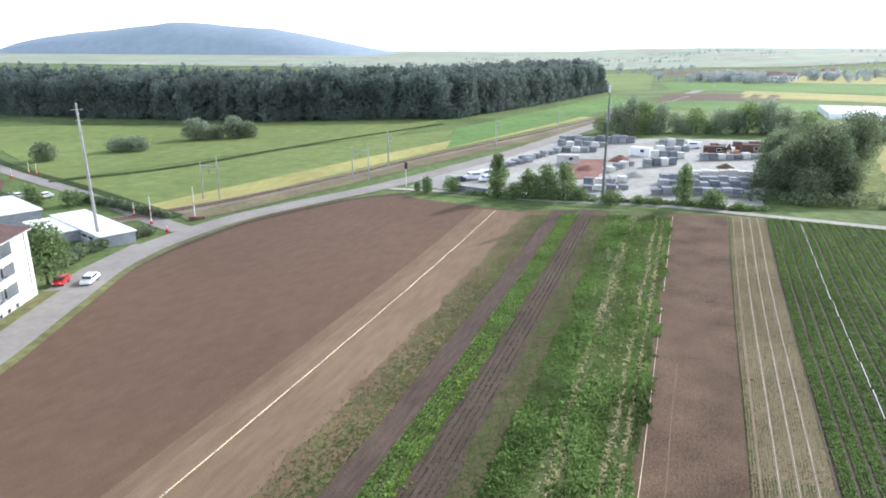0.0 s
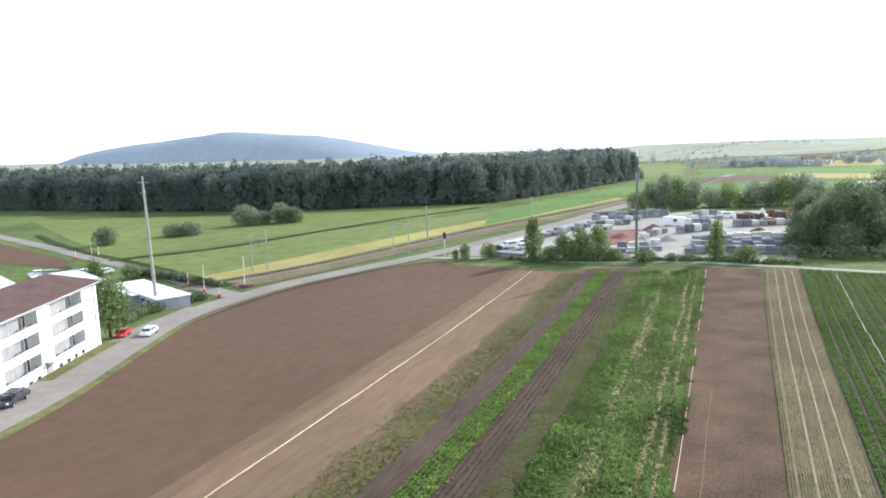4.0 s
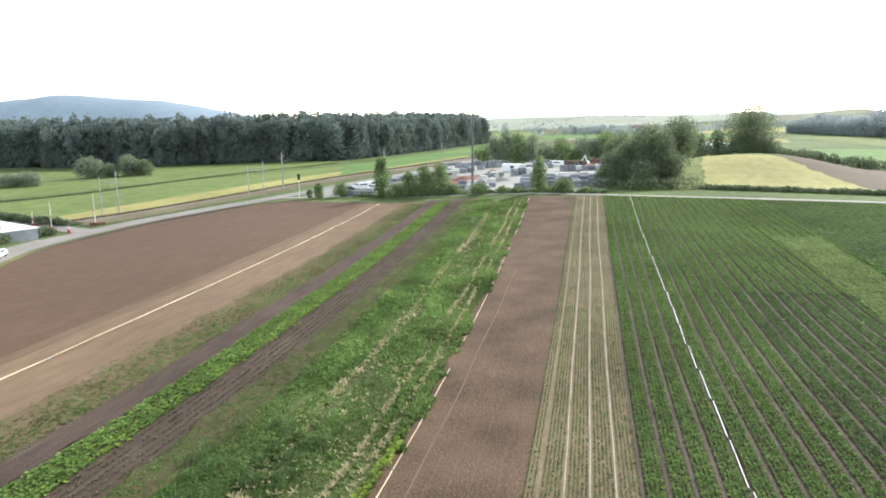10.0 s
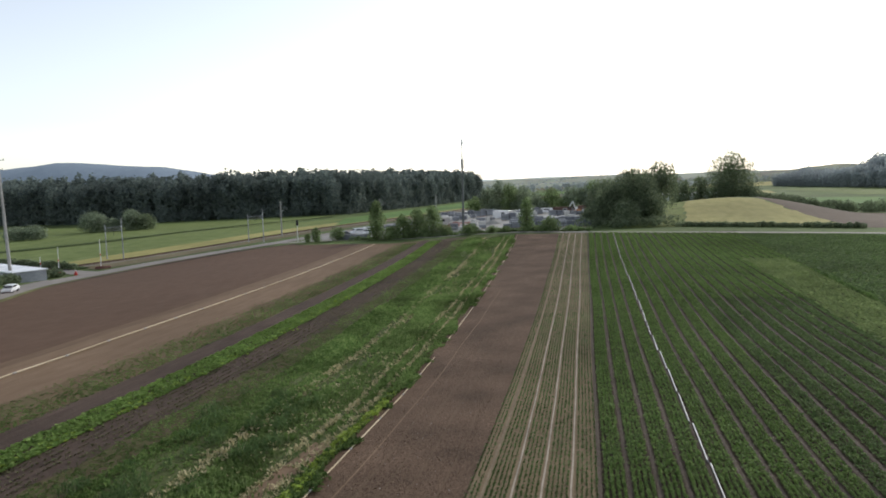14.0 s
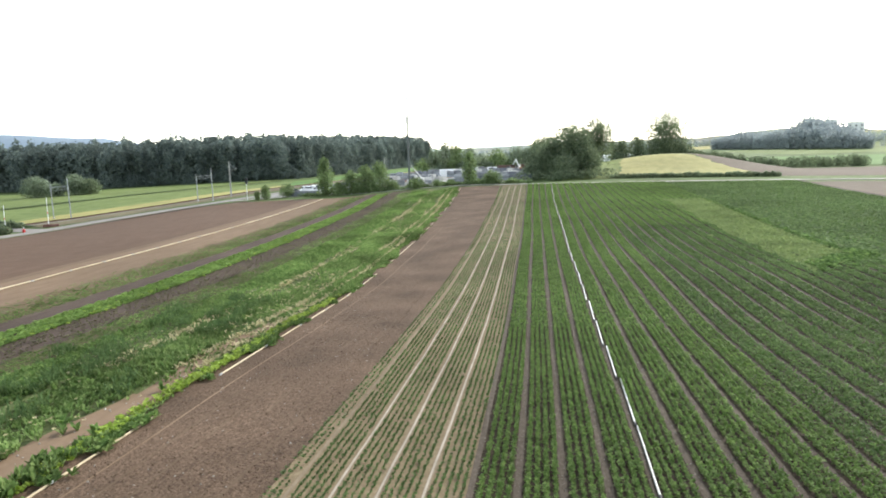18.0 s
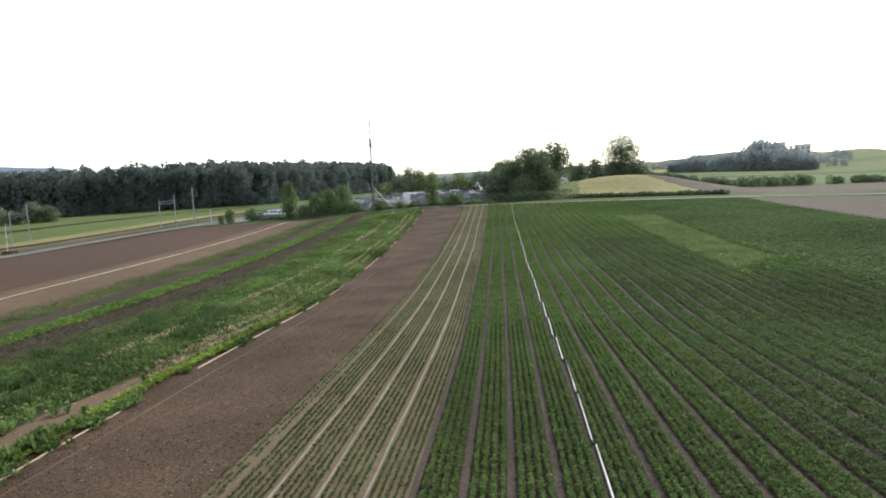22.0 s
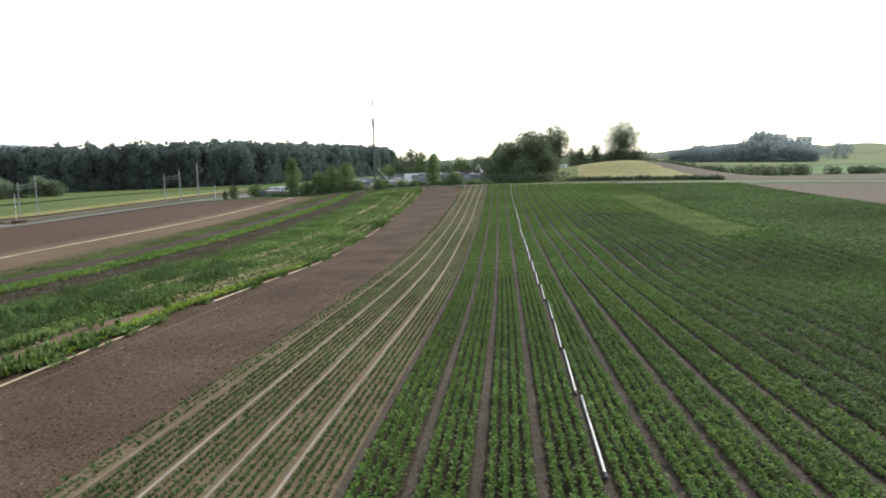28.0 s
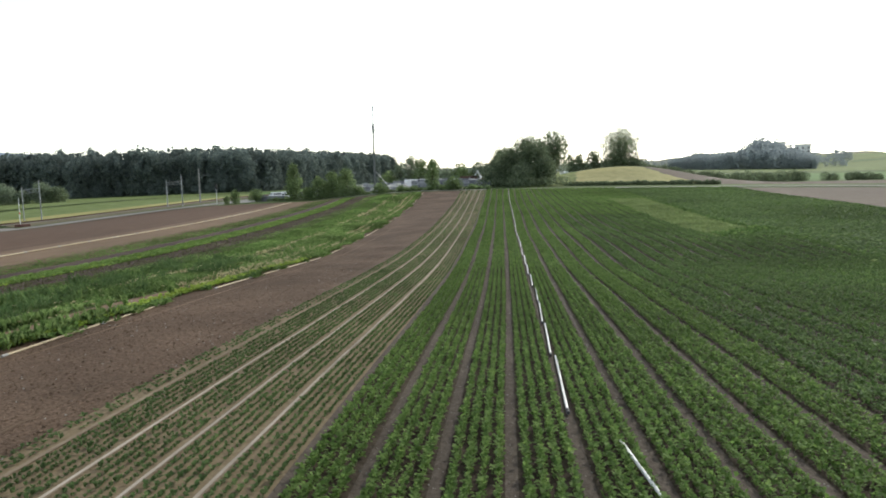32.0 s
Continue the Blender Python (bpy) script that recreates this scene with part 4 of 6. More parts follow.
REDDISH = leafy("red_lettuce_leaves", [(0.07, 0.062, 0.038), (0.09, 0.082, 0.047), (0.105, 0.112, 0.054)], 0.25, big=0.3)

x, y = row_points(range(0, 9), ROWS4, -18, 26, 0.17, YEARS, 0.02)
plants("crop_rows", x, y, 0.1, 22, FIRM, "dense rows of leafy green vegetable plants", seed=2, rise=(0.05, 1.1), wide=0.4, jitter=0.01, spread=0.065, tall=0.26)
x, y = row_points(range(9, 17), ROWS4, -18, 26, 0.2, YEARS, 0.02)
plants("crop_rows", x, y, 0.115, 18, FIRM_DIM, "dense rows of leafy green vegetable plants", seed=31, rise=(0.05, 1.1), wide=0.4, jitter=0.012, spread=0.07, tall=0.26)
x, y = row_points(range(17, 23), ROWS4, -18, 26, 0.22, YEARS, 0.02)
plants("crop_rows", x, y, 0.15, 14, FIRM_DIM, "dense rows of leafy green vegetable plants", seed=3, rise=(0.1, 1.1), wide=0.36, spread=0.075, tall=0.22, jitter=0.015)
for ks, mat, seed in ((range(0, 9), FIRM, 4), (range(9, 23), FIRM_DIM, 34)):
    x, y = row_points(ks, ROWS_SLIM, 26, 75, 0.24, YEARS, 0.01, lambda x, y: ~in_patch(x, y))
    plants("crop_rows", x, y, 0.155, 11, mat, "dense rows of leafy green vegetable plants", seed=seed, rise=(0.1, 0.95), spread=0.08, tall=0.16, jitter=0.015)
x, y = row_points(range(0, 23), ROWS_SLIM, 75, 152, 0.28, YEARS, 0.01, lambda x, y: ~in_patch(x, y) & (y < 151.3 - 0.135 * x))
plants("crop_rows", x, y, 0.2, 10, FIRM, "dense rows of leafy green vegetable plants", seed=5, rise=(0.1, 0.9), spread=0.07, tall=0.16, jitter=0.015)
x, y = row_points(range(0, 23), (-0.5, -0.3, -0.1, 0.1, 0.3, 0.5), 40, 112, 0.36, YEARS, 0.05, in_patch)
plants("pale_crop_patch", x, y, 0.3, 6, PALE, "patch of pale thin yellowish grass in the crop", seed=6)
x, y = row_points(range(0, 23), ROWS4, -50, -18, 0.3, YEARS, 0.02)
plants("crop_rows", x, y, 0.18, 7, FIRM, "dense rows of leafy green vegetable plants", seed=41, rise=(0.1, 1.0), spread=0.08, tall=0.16)
drape("field_patch", [(22.4, 46), (28.6, 54), (29.6, 108), (23.0, 106)], (1.5, 2), WEED_GROUND, 0.11, "thin grassy patch of ground in the crop", wobble=0.4)
# scattered pale weeds standing over the crop
x, y = YEARS.uniform(6, 34, 70), YEARS.uniform(0, 140, 70)
plants("pale_weeds", x, y, 0.3, 6, PALE, "scattered pale weeds among the crop rows", seed=7, category="weeds")
# the dense crop without open wheel tracks
lines, along = np.meshgrid(np.arange(28.0, 58.8, 0.4), np.arange(-10, 146, 0.38), indexing="ij")
x, y = (lines + lean(along)).ravel() + YEARS.normal(0, 0.04, lines.size), along.ravel() + YEARS.normal(0, 0.1, lines.size)
ok = (y < 151 - 0.14 * x) & (x < 57.5)
plants("dense_crop", x[ok], y[ok], 0.35, 6, FIRM_DIM, "dense low green crop with fine rows", seed=8, rise=(0.1, 0.65))
# taller dark edge beside the pale patch
y = np.arange(20, 96, 0.3)
plants("crop_edge", 27.3 + lean(y) + 0.2 * np.sin(y), y, np.where(y > 50, 0.5, 0.34), 7, FIRM_DIM, "taller dark green line of plants by the pale patch", seed=9)
x, y = YEARS.uniform(22, 30, 230), YEARS.normal(46, 1.0, 230)
plants("crop_edge", x, y + 0.9 * (x - 24), 0.42, 7, FIRM_DIM, "taller dark green line of plants by the pale patch", seed=10)

# seedling beds with their pale trodden tracks
for k in (-1, -2, -3):
    ribbon("wheel_track", [(bed_x(k, v), v) for v in np.linspace(Y0, Y1, 12)], 0.15, 2.5, SOIL_TAN, 0.122, "tan shoulders of a trodden wheel track", across=2, category="track")
    ribbon("wheel_track", [(bed_x(k, v) + 0.02 * math.sin(v), v) for v in np.linspace(Y0, Y1, 60)], 0.08, 1.5, GRAVEL_FINE, 0.13, "pale trodden wheel track between seedling beds", across=2, category="track")
ribbon("wheel_track", [(bed_x(-4, v), v) for v in np.linspace(Y0, Y1, 12)], 0.13, 2.5, SOIL_TAN, 0.13, "tan trodden wheel track between seedling beds", across=2, category="track")
x, y = row_points((-4, -3, -2, -1), ROWS5, -18, 26, 0.17, YEARS, 0.05)
plants("seedling_rows", x, y, 0.118, 8, SEEDLING, "rows of small young green seedlings on pale soil", lift=0.11, seed=11, rise=(0.5, 1.4), jitter=0.012, spread=0.03, tall=0.02, wide=0.3)
x, y = row_points((-4, -3, -2, -1), ROWS5, 26, 70, 0.26, YEARS, 0.05)
plants("seedling_rows", x, y, 0.13, 5, SEEDLING, "rows of small young green seedlings on pale soil", lift=0.11, seed=24, rise=(0.3, 1.2), jitter=0.012)
x, y = row_points((-4, -3, -2, -1), ROWS5, 70, 150, 0.4, YEARS, 0.05)
plants("seedling_rows", x, y, 0.13, 4, SEEDLING, "rows of small young green seedlings on pale soil", lift=0.11, seed=12, jitter=0.015)
x, y = row_points((-4, -3, -2, -1), ROWS5, -50, -18, 0.3, YEARS, 0.05)
plants("seedling_rows", x, y, 0.13, 5, SEEDLING, "rows of small young green seedlings on pale soil", lift=0.11, seed=42, jitter=0.015)
x, y = row_points((-5,), (0.0, 0.23, 0.46), -50, 150, 0.24, YEARS, 0.12)
plants("seedling_rows", x, y, 0.12, 5, SEEDLING, "rows of small young green seedlings on pale soil", lift=0.11, seed=13, jitter=0.015)

for off, ya, yb in ((-11.6, -12, 140), (-13.1, 10, 100), (-15.4, -14, 147), (-14.3, -14, 90)):
    ribbon("tyre_track", [(off + lean(v) * 0.8 + 0.08 * math.sin(v * 0.3), v) for v in np.linspace(ya, yb, 30)], 0.1, 1.5, TYRE_SOIL, 0.082, "faint pale wheel line on the bare soil", across=2, category="track")

for off, ya, yb in ((-16.35, -14, 90),):
    ribbon("tyre_track", [(off + lean(v) * 0.8 + 0.06 * math.sin(v * 0.3), v) for v in np.linspace(ya, yb, 30)], 0.1, 1.5, SOIL_DRY, 0.083, "pale dry wheel line on the bare soil", across=2, category="track")

ribbon("wheel_track", [(bed_x(0, v) - 0.03, v) for v in np.linspace(Y0, Y1, 12)], 0.2, 2.5, GREY_TRACK, 0.13, "greyish brown wheel track beside the crop", across=2, category="track")
for k in range(1, 17):
    ribbon("crop_track", [(bed_x(k, v), v) for v in np.linspace(-30, 147, 12)], 0.25, 2.5, GREY_TRACK, 0.085, "greyish brown wheel track between crop beds", across=2, category="track")
# clods on the bare strip, stones in the wheel tracks
def crumbs(name, x, y, size, mat, label, lift):
    n = len(x)
    v = np.array([[1, 0, 0], [0, 1, 0], [-1, 0, 0], [0, -1, 0], [0, 0, 0.8]])
    rot = YEARS.uniform(0, 6.28, n)
    cl = v[None] * size[:, None, None] * YEARS.uniform(0.6, 1.3, (n, 5, 1))
    cl = np.stack([cl[..., 0] * np.cos(rot)[:, None] - cl[..., 1] * np.sin(rot)[:, None], cl[..., 0] * np.sin(rot)[:, None] + cl[..., 1] * np.cos(rot)[:, None], cl[..., 2]], -1)
    cl = cl + np.stack([x, y, terrain(x, y) + lift], -1)[:, None]
    f = (np.arange(n)[:, None, None] * 5 + np.array([[0, 1, 4], [1, 2, 4], [2, 3, 4], [3, 0, 4]])).reshape(-1, 3)
    return tagged(mesh_object(name, cl.reshape(-1, 3), f, mat), label, "soil", kind="stuff")


n = 2600
crumbs("soil_clods", YEARS.uniform(-16.8, -10.4, n), YEARS.uniform(-16, 30, n), np.abs(YEARS.normal(0.012, 0.022, n)) + 0.01, SOIL_BARE, "dark lumps of harrowed soil", 0.065)
n = 16000
crumbs("soil_clods", YEARS.uniform(-16.8, -10.4, n), YEARS.uniform(-16, 50, n), np.abs(YEARS.normal(0.01, 0.018, n)) + 0.008, TYRE_SOIL, "loose clods and crumbs of brown soil", 0.065)
n = 320
crumbs("pale_stones", YEARS.uniform(-16.8, -10.4, n), YEARS.uniform(-16, 40, n), YEARS.uniform(0.02, 0.05, n), GRAVEL, "scattered pale stones on bare soil", 0.065)
n = 7000
k, y = YEARS.integers(0, 16, n), YEARS.uniform(-18, 32, n)
crumbs("track_stones", bed_x(k, y) + YEARS.normal(0, 0.07, n), y, np.abs(YEARS.normal(0.008, 0.01, n)) + 0.008, GRAVEL, "small grey stones in the wheel tracks", 0.075)
n = 5000
k, y = YEARS.integers(-4, 0, n), YEARS.uniform(-18, 32, n)
crumbs("bed_crumbs", bed_x(k, y) + YEARS.uniform(-0.69, 0.69, n), y, np.abs(YEARS.normal(0.008, 0.01, n)) + 0.006, SOIL_TAN, "crumbs of tan soil on the seedling beds", 0.1)

# vegetable strips west of the bare strip
y = np.concatenate([np.arange(-50, 148, 0.22)] * 7)
x = np.repeat(np.linspace(-37.5, -35.0, 7), len(y) // 7)
ok = YEARS.uniform(size=len(x)) > 0.03 + (y < 45) * 0.18 * (np.sin(y * 0.15 + x) > 0.6)
plants("lettuce_rows", x[ok], y[ok], 0.27, 8, SALAD, "bright yellow-green rows of lettuce", lift=0.16, seed=14, wide=0.45)
y = np.concatenate([np.arange(-14, 70, 0.34)] * 2)
x = np.repeat(np.array([-17.72, -18.08]), len(y) // 2) + 0.12 * np.sin(y * 0.4)
ok = (YEARS.uniform(size=len(x)) > 0.12) & (np.sin(y * 0.21 + 1) + np.sin(y * 0.07) > -1.0 + (y > 24) * 1.2)
plants("lettuce_rows", x[ok], y[ok], 0.17, 18, YELLOW_SALAD, "yellow-green lettuces along the edge of the strip", lift=0.14, seed=15, wide=0.55, spread=0.13, tall=0.2)
ribbon("bare_band", [(-19.25 - 0.3 * math.sin(v * 0.4), v) for v in np.linspace(-18, 28, 60)], 1.2, 1.0, SOIL_DRY, 0.15, "bare tan soil between lettuces and weeds", across=3, category="soil")
ribbon("bare_band", [(-19.5 + 0.04 * v + 0.2 * math.sin(v * 0.7), v) for v in np.linspace(-18, 12, 40)], 1.9, 1.0, SOIL_DRY, 0.148, "bare reddish soil between lettuces and weeds", across=3, category="soil")
n = 150
y = YEARS.uniform(-16, 22, n)
crumbs("pale_litter", -19.6 + 0.04 * y + YEARS.normal(0, 0.8, n), y, YEARS.uniform(0.025, 0.07, n), GRAVEL, "pale stones and scraps on the bare soil", 0.16)
n = 290
x, y = -24.8 + 2.2 * YEARS.normal(0, 1, n).clip(-1.8, 2.4), -14 + 52 * YEARS.uniform(0, 1, n)
ok = np.sin(x * 1.3 + y * 0.22) + np.sin(y * 0.5 - x) > -0.5
x, y = x[ok], y[ok]
plants("feathery_tufts", x, y, 0.4, 60, FEATHER, "feathery dark green tufts standing in the weeds", lift=0.12, seed=33, category="weeds", rise=(0.5, 1.5), wide=0.08, spread=0.45, tall=0.6)
y = np.concatenate([np.arange(-50, 148, 0.3)] * 5)
x = np.repeat(np.linspace(-34.4, -32.0, 5), len(y) // 5)
ok = YEARS.uniform(size=len(x)) > 0.3
plants("red_lettuce_rows", x[ok], y[ok], 0.17, 5, REDDISH, "rows of dark reddish lettuce on hoed soil", lift=0.17, seed=16, wide=0.5)
n = 75000
x, y = YEARS.uniform(-46.5, -28.2, n), YEARS.uniform(-14, 147, n)
ok = ((x < -40.4) & (YEARS.uniform(size=n) < 0.75 * np.clip((x + 46.5) / 4.5, 0, 1) ** 1.3)) | ((x > -32.2) & (YEARS.uniform(size=n) < 0.95 * np.clip((x + 32.4) / 1.5, 0, 1)))
plants("low_weeds", x[ok], y[ok], 0.17, 4, WEED, "scattered low green weeds on soil", lift=0.14, seed=17, category="weeds", wide=0.22, rise=(0.1, 0.7))
n = 90000
x, y = YEARS.uniform(-28.8, -17.5, n), 147.5 - 197 * YEARS.uniform(0, 1, n) ** 0.8
lump = np.sin(x * 0.9 + y * 0.13) + np.sin(y * 0.31 - x * 0.4) + 0.8 * np.sin(y * 0.083 + 2)
bare = (np.abs(x + 24.3 + 0.4 * np.sin(y * 0.12)) < 0.5) | (np.abs(x + 18.65) < 0.3) | ((y > 13) & (np.abs(x + 19.9 + 0.15 * np.sin(y * 0.3)) < 0.28)) | ((y < 26) & (np.abs(x + 19.3 + 0.3 * np.sin(y * 0.4)) < 0.5))
bare |= np.sin(x * 2.1 + 0.6 * np.sin(y * 0.2)) + 0.7 * np.sin(y * 0.37 + x) > 1.35
bare |= (lump < -1.1) & (y < 30) & (YEARS.uniform(size=n) < 0.8)
ok = (~bare | (YEARS.uniform(size=n) < 0.15)) & ((y > 14) | (YEARS.uniform(size=n) < 0.55))
tall = (0.29 + 0.11 * np.clip(lump, -1, 2))
bare_low = (y < 13) & (np.abs(x + 19.5 - 0.04 * y) < 0.9)
ok &= ~bare_low | (YEARS.uniform(size=n) < 0.04)
rank = ok & (x > -23.4 + 0.8 * np.sin(y * 0.17) + YEARS.normal(0, 0.5, n))
ok &= ~rank
plants("rank_weeds", x[rank], y[rank], tall[rank] * 1.1, 8, WEED_RANK, "upright grey-green weeds gone to seed", lift=0.1, seed=43, category="weeds", rise=(0.7, 1.8), wide=0.11)
plants("tall_weeds", x[ok], y[ok], tall[ok], 6, WEED, "tangle of green weeds and vegetables", lift=0.1, seed=18, category="weeds", rise=(0.35, 1.4), wide=0.2)
n = 3200
y = YEARS.uniform(16, 147, n)
pick = YEARS.uniform(size=n)
x = np.where(pick < 0.4, -24.3 + 0.4 * np.sin(y * 0.12) + YEARS.normal(0, 0.3, n), np.where(pick < 0.62, -18.65 + YEARS.normal(0, 0.14, n), np.where(pick < 0.84, -19.9 - 0.15 * np.sin(y * 0.3) + YEARS.normal(0, 0.13, n), YEARS.uniform(-23.8, -18.2, n))))
plants("dry_weeds", x, y, 0.36, 5, STRAW, "dry straw-coloured weed stalks", lift=0.12, seed=19, category="weeds", rise=(0.3, 1.2), wide=0.13)
n = 260
x, y = YEARS.uniform(-26, -18, n), YEARS.uniform(-14, 45, n)
plants("pale_flowers", x, y, 0.09, 6, STRAW, "small whitish flower heads among the weeds", lift=0.42, seed=44, category="flowers", rise=(0.0, 0.6), wide=0.5)
n = 200
x, y = YEARS.uniform(-28, -18, n), YEARS.uniform(-14, 120, n)
plants("thistles", x, y, 0.5, 9, WEED, "tall green thistles among the weeds", lift=0.1, seed=20, category="weeds", rise=(0.6, 1.4), wide=0.16)


n = 3000
y = YEARS.uniform(-16, 147, n)
x = -17.35 + YEARS.normal(0, 0.22, n)
ok = np.sin(y * 0.33) + np.sin(y * 0.9 + 1) + 0.6 * np.sin(y * 2.3) > 0.5
plants("edge_weeds", x[ok], y[ok], 0.34, 6, WEED, "weeds hanging over the edge pipe", lift=0.08, seed=22, category="weeds", rise=(0.3, 1.2), wide=0.22)
plants("lettuce_rows", np.full(300, -35.4) + YEARS.normal(0, 0.35, 300), YEARS.uniform(-14, 90, 300), 0.24, 7, YELLOW_SALAD, "pale yellow-green lettuces at the edge of the rows", lift=0.16, seed=23, wide=0.6)


# ---- irrigation pipes ----
def irrigation_pipe(length, r, mat, label):
    top = tagged(new("irrigation_pipe"), label, "pipe", "irrigation pipes")
    bm = bmesh.new()
    cyl(bm, (0, 0.12, 0), (0, length - 0.16, 0), r, r, 8)
    part("tube", bm, mat, top)
    bm = bmesh.new()
    cyl(bm, (0, -0.1, 0), (0, 0.14, 0), r * 1.25, r * 1.25, 8)
    cyl(bm, (0, 0.13, 0), (0, 0.2, 0), r * 1.2, r * 1.02, 8)
    part("coupling", bm, COUPLING if mat is ALUMINIUM else CONCRETE, top, "dark grey pipe coupling" if mat is ALUMINIUM else "pale dusty pipe coupling")
    return top


def lay_pipes(first, pts, lift):
    """Pipes end to end along a line of points."""
    for (xa, ya), (xb, yb) in zip(pts, pts[1:]):
        za, zb = (float(terrain(a, b)) + lift for a, b in ((xa, ya), (xb, yb)))
        d = Vector((xb - xa, yb - ya, zb - za))
        m = Matrix.Translation((xa, ya, za)) @ d.to_track_quat("Y", "Z").to_matrix().to_4x4()
        if first is not None and not first.get("laid"):
            first["laid"] = 1
            first.matrix_world = m
        else:
            copy_thing(first, m)


YP = np.arange(-8.6, 148, 6.05)
jog = np.array([0.0, -0.05, 0.03, 0.22, 0.1, 0.0, 0.05, -0.08, 0.06, 0.12, 0.0, -0.1, 0.04, 0.1, -0.06, 0.0, 0.08, -0.05, 0.05, 0.1, -0.1, 0.0, 0.06, 0.0, 0.05, 0.0])
slim = irrigation_pipe(6.0, 0.036, ALUMINIUM, "whitish aluminium irrigation pipe lying on the soil")
for k, v in enumerate(YP):
    lay_pipes(slim, [(bed_x(4, v) + 0.0 + 0.4 * jog[k % 26], v), (bed_x(4, v + 6.0) + 0.12 + 0.4 * jog[k % 26], v + 6.0)], 0.16)
lay_pipes(slim, [(2.62, -16.5), (2.2, -10.6)], 0.2)
edge_pipe = irrigation_pipe(6.0, 0.04, CREAM_PIPE, "dusty cream irrigation pipe at the edge of the weeds")
for k, v in enumerate(np.arange(-9, 147, 6.05)):
    if k not in (3, 10, 19):
        lay_pipes(edge_pipe, [(-17.12 + 0.3 * jog[(k * 3) % 26], v), (-17.12 + 0.3 * jog[(k * 3 + 3) % 26], v + 6.0)], 0.11)
wide_pipe = irrigation_pipe(6.0, 0.068, CREAM_PIPE, "dusty cream irrigation pipe lying on dry soil")
lay_pipes(wide_pipe, [(-51.7 + 0.8 * jog[(k * 5) % 26], v) for k, v in enumerate(np.arange(-20, 152, 6.05))], 0.2)


# ---- masts and poles ----
def stand(name, x, y, label, category, group="", rz=0.0, dz=0.0):
    top = tagged(new(name), label, category, group)
    top.matrix_world = pose(x, y, float(terrain(x, y)) + dz, 0, 0, rz)
    return top


WHITE = material("white_render", [(0.7, 0.7, 0.67), (0.78, 0.78, 0.76), (0.82, 0.82, 0.8)], scale=(0.6, 0.6, 1.5), big=0.3, mottle=0.06, bump=0.005)
TILE_ROOF = material("brown_roof", [(0.085, 0.055, 0.05), (0.11, 0.072, 0.066), (0.14, 0.093, 0.085)], scale=(3, 3, 3), big=0.4, mottle=0.15, bump=0.02)
GLASS = material("window_glass", [(0.03, 0.035, 0.04), (0.05, 0.055, 0.06)], rough=0.08, big=0.5, mottle=0.1, gloss=0.6)
CURTAIN = material("curtained_glass", [(0.28, 0.29, 0.3), (0.36, 0.37, 0.38), (0.45, 0.45, 0.45)], scale=(4, 4, 0.3), rough=0.15, big=0.5, mottle=0.15, gloss=0.5)
DARK = material("dark_metal", [(0.03, 0.03, 0.03), (0.05, 0.05, 0.05)], rough=0.6, big=0.5, mottle=0.1)
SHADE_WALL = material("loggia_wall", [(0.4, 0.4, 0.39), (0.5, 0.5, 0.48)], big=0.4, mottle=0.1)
WHITE_ROOF = material("white_roof_sheet", [(0.66, 0.68, 0.7), (0.74, 0.76, 0.78), (0.8, 0.82, 0.84)], scale=(0.4, 0.4, 1), big=0.15, mottle=0.08, rough=0.5)
GREY_WALL = material("grey_wall", [(0.26, 0.27, 0.29), (0.32, 0.33, 0.35), (0.37, 0.38, 0.4)], scale=(1, 1, 2), big=0.3, mottle=0.1)
RED_PAINT = material("red_paint", [(0.5, 0.02, 0.02), (0.58, 0.03, 0.03)], rough=0.3, big=0.5, mottle=0.05, gloss=0.5)
WHITE_PAINT = material("white_paint", [(0.75, 0.75, 0.75), (0.8, 0.8, 0.8)], rough=0.3, big=0.5, mottle=0.04, gloss=0.5)
SILVER_PAINT = material("silver_paint", [(0.35, 0.36, 0.38), (0.42, 0.43, 0.45)], rough=0.3, big=0.5, mottle=0.04, metal=0.5)
DARK_PAINT = material("dark_blue_paint", [(0.03, 0.035, 0.05), (0.04, 0.045, 0.06)], rough=0.25, big=0.5, mottle=0.04, gloss=0.6)
RUBBER = material("rubber", [(0.02, 0.02, 0.02), (0.03, 0.03, 0.03)], rough=0.85, big=1, mottle=0.1)
BLOCK_GREY = material("grey_blocks", [(0.2, 0.21, 0.225), (0.26, 0.27, 0.285), (0.32, 0.33, 0.345)], scale=(1.5, 1.5, 1.5), big=0.4, mottle=0.15, random_by="object")
BLOCK_PALE = material("pale_blocks", [(0.5, 0.49, 0.46), (0.6, 0.59, 0.56), (0.68, 0.67, 0.64)], scale=(1.5, 1.5, 1.5), big=0.4, mottle=0.12, random_by="object")
BLOCK_DARK = material("slate_blocks", [(0.13, 0.14, 0.16), (0.17, 0.18, 0.2), (0.21, 0.22, 0.245)], scale=(1.5, 1.5, 1.5), big=0.4, mottle=0.15, random_by="object")
BLOCK_RED = material("red_bricks", [(0.13, 0.075, 0.06), (0.17, 0.1, 0.08), (0.21, 0.13, 0.105)], scale=(1.5, 1.5, 1.5), big=0.4, mottle=0.15, random_by="object")
TIMBER = material("pallet_timber", [(0.3, 0.2, 0.11), (0.4, 0.28, 0.16), (0.48, 0.35, 0.21)], scale=(5, 5, 2), big=0.4, mottle=0.15)
RUST = material("rusty_steel", [(0.1, 0.064, 0.05), (0.13, 0.085, 0.068), (0.17, 0.112, 0.09)], scale=(2, 2, 2), big=0.4, mottle=0.2)
ORANGE = material("orange_paint", [(0.36, 0.15, 0.05), (0.42, 0.19, 0.07)], rough=0.4, big=0.5, mottle=0.08)
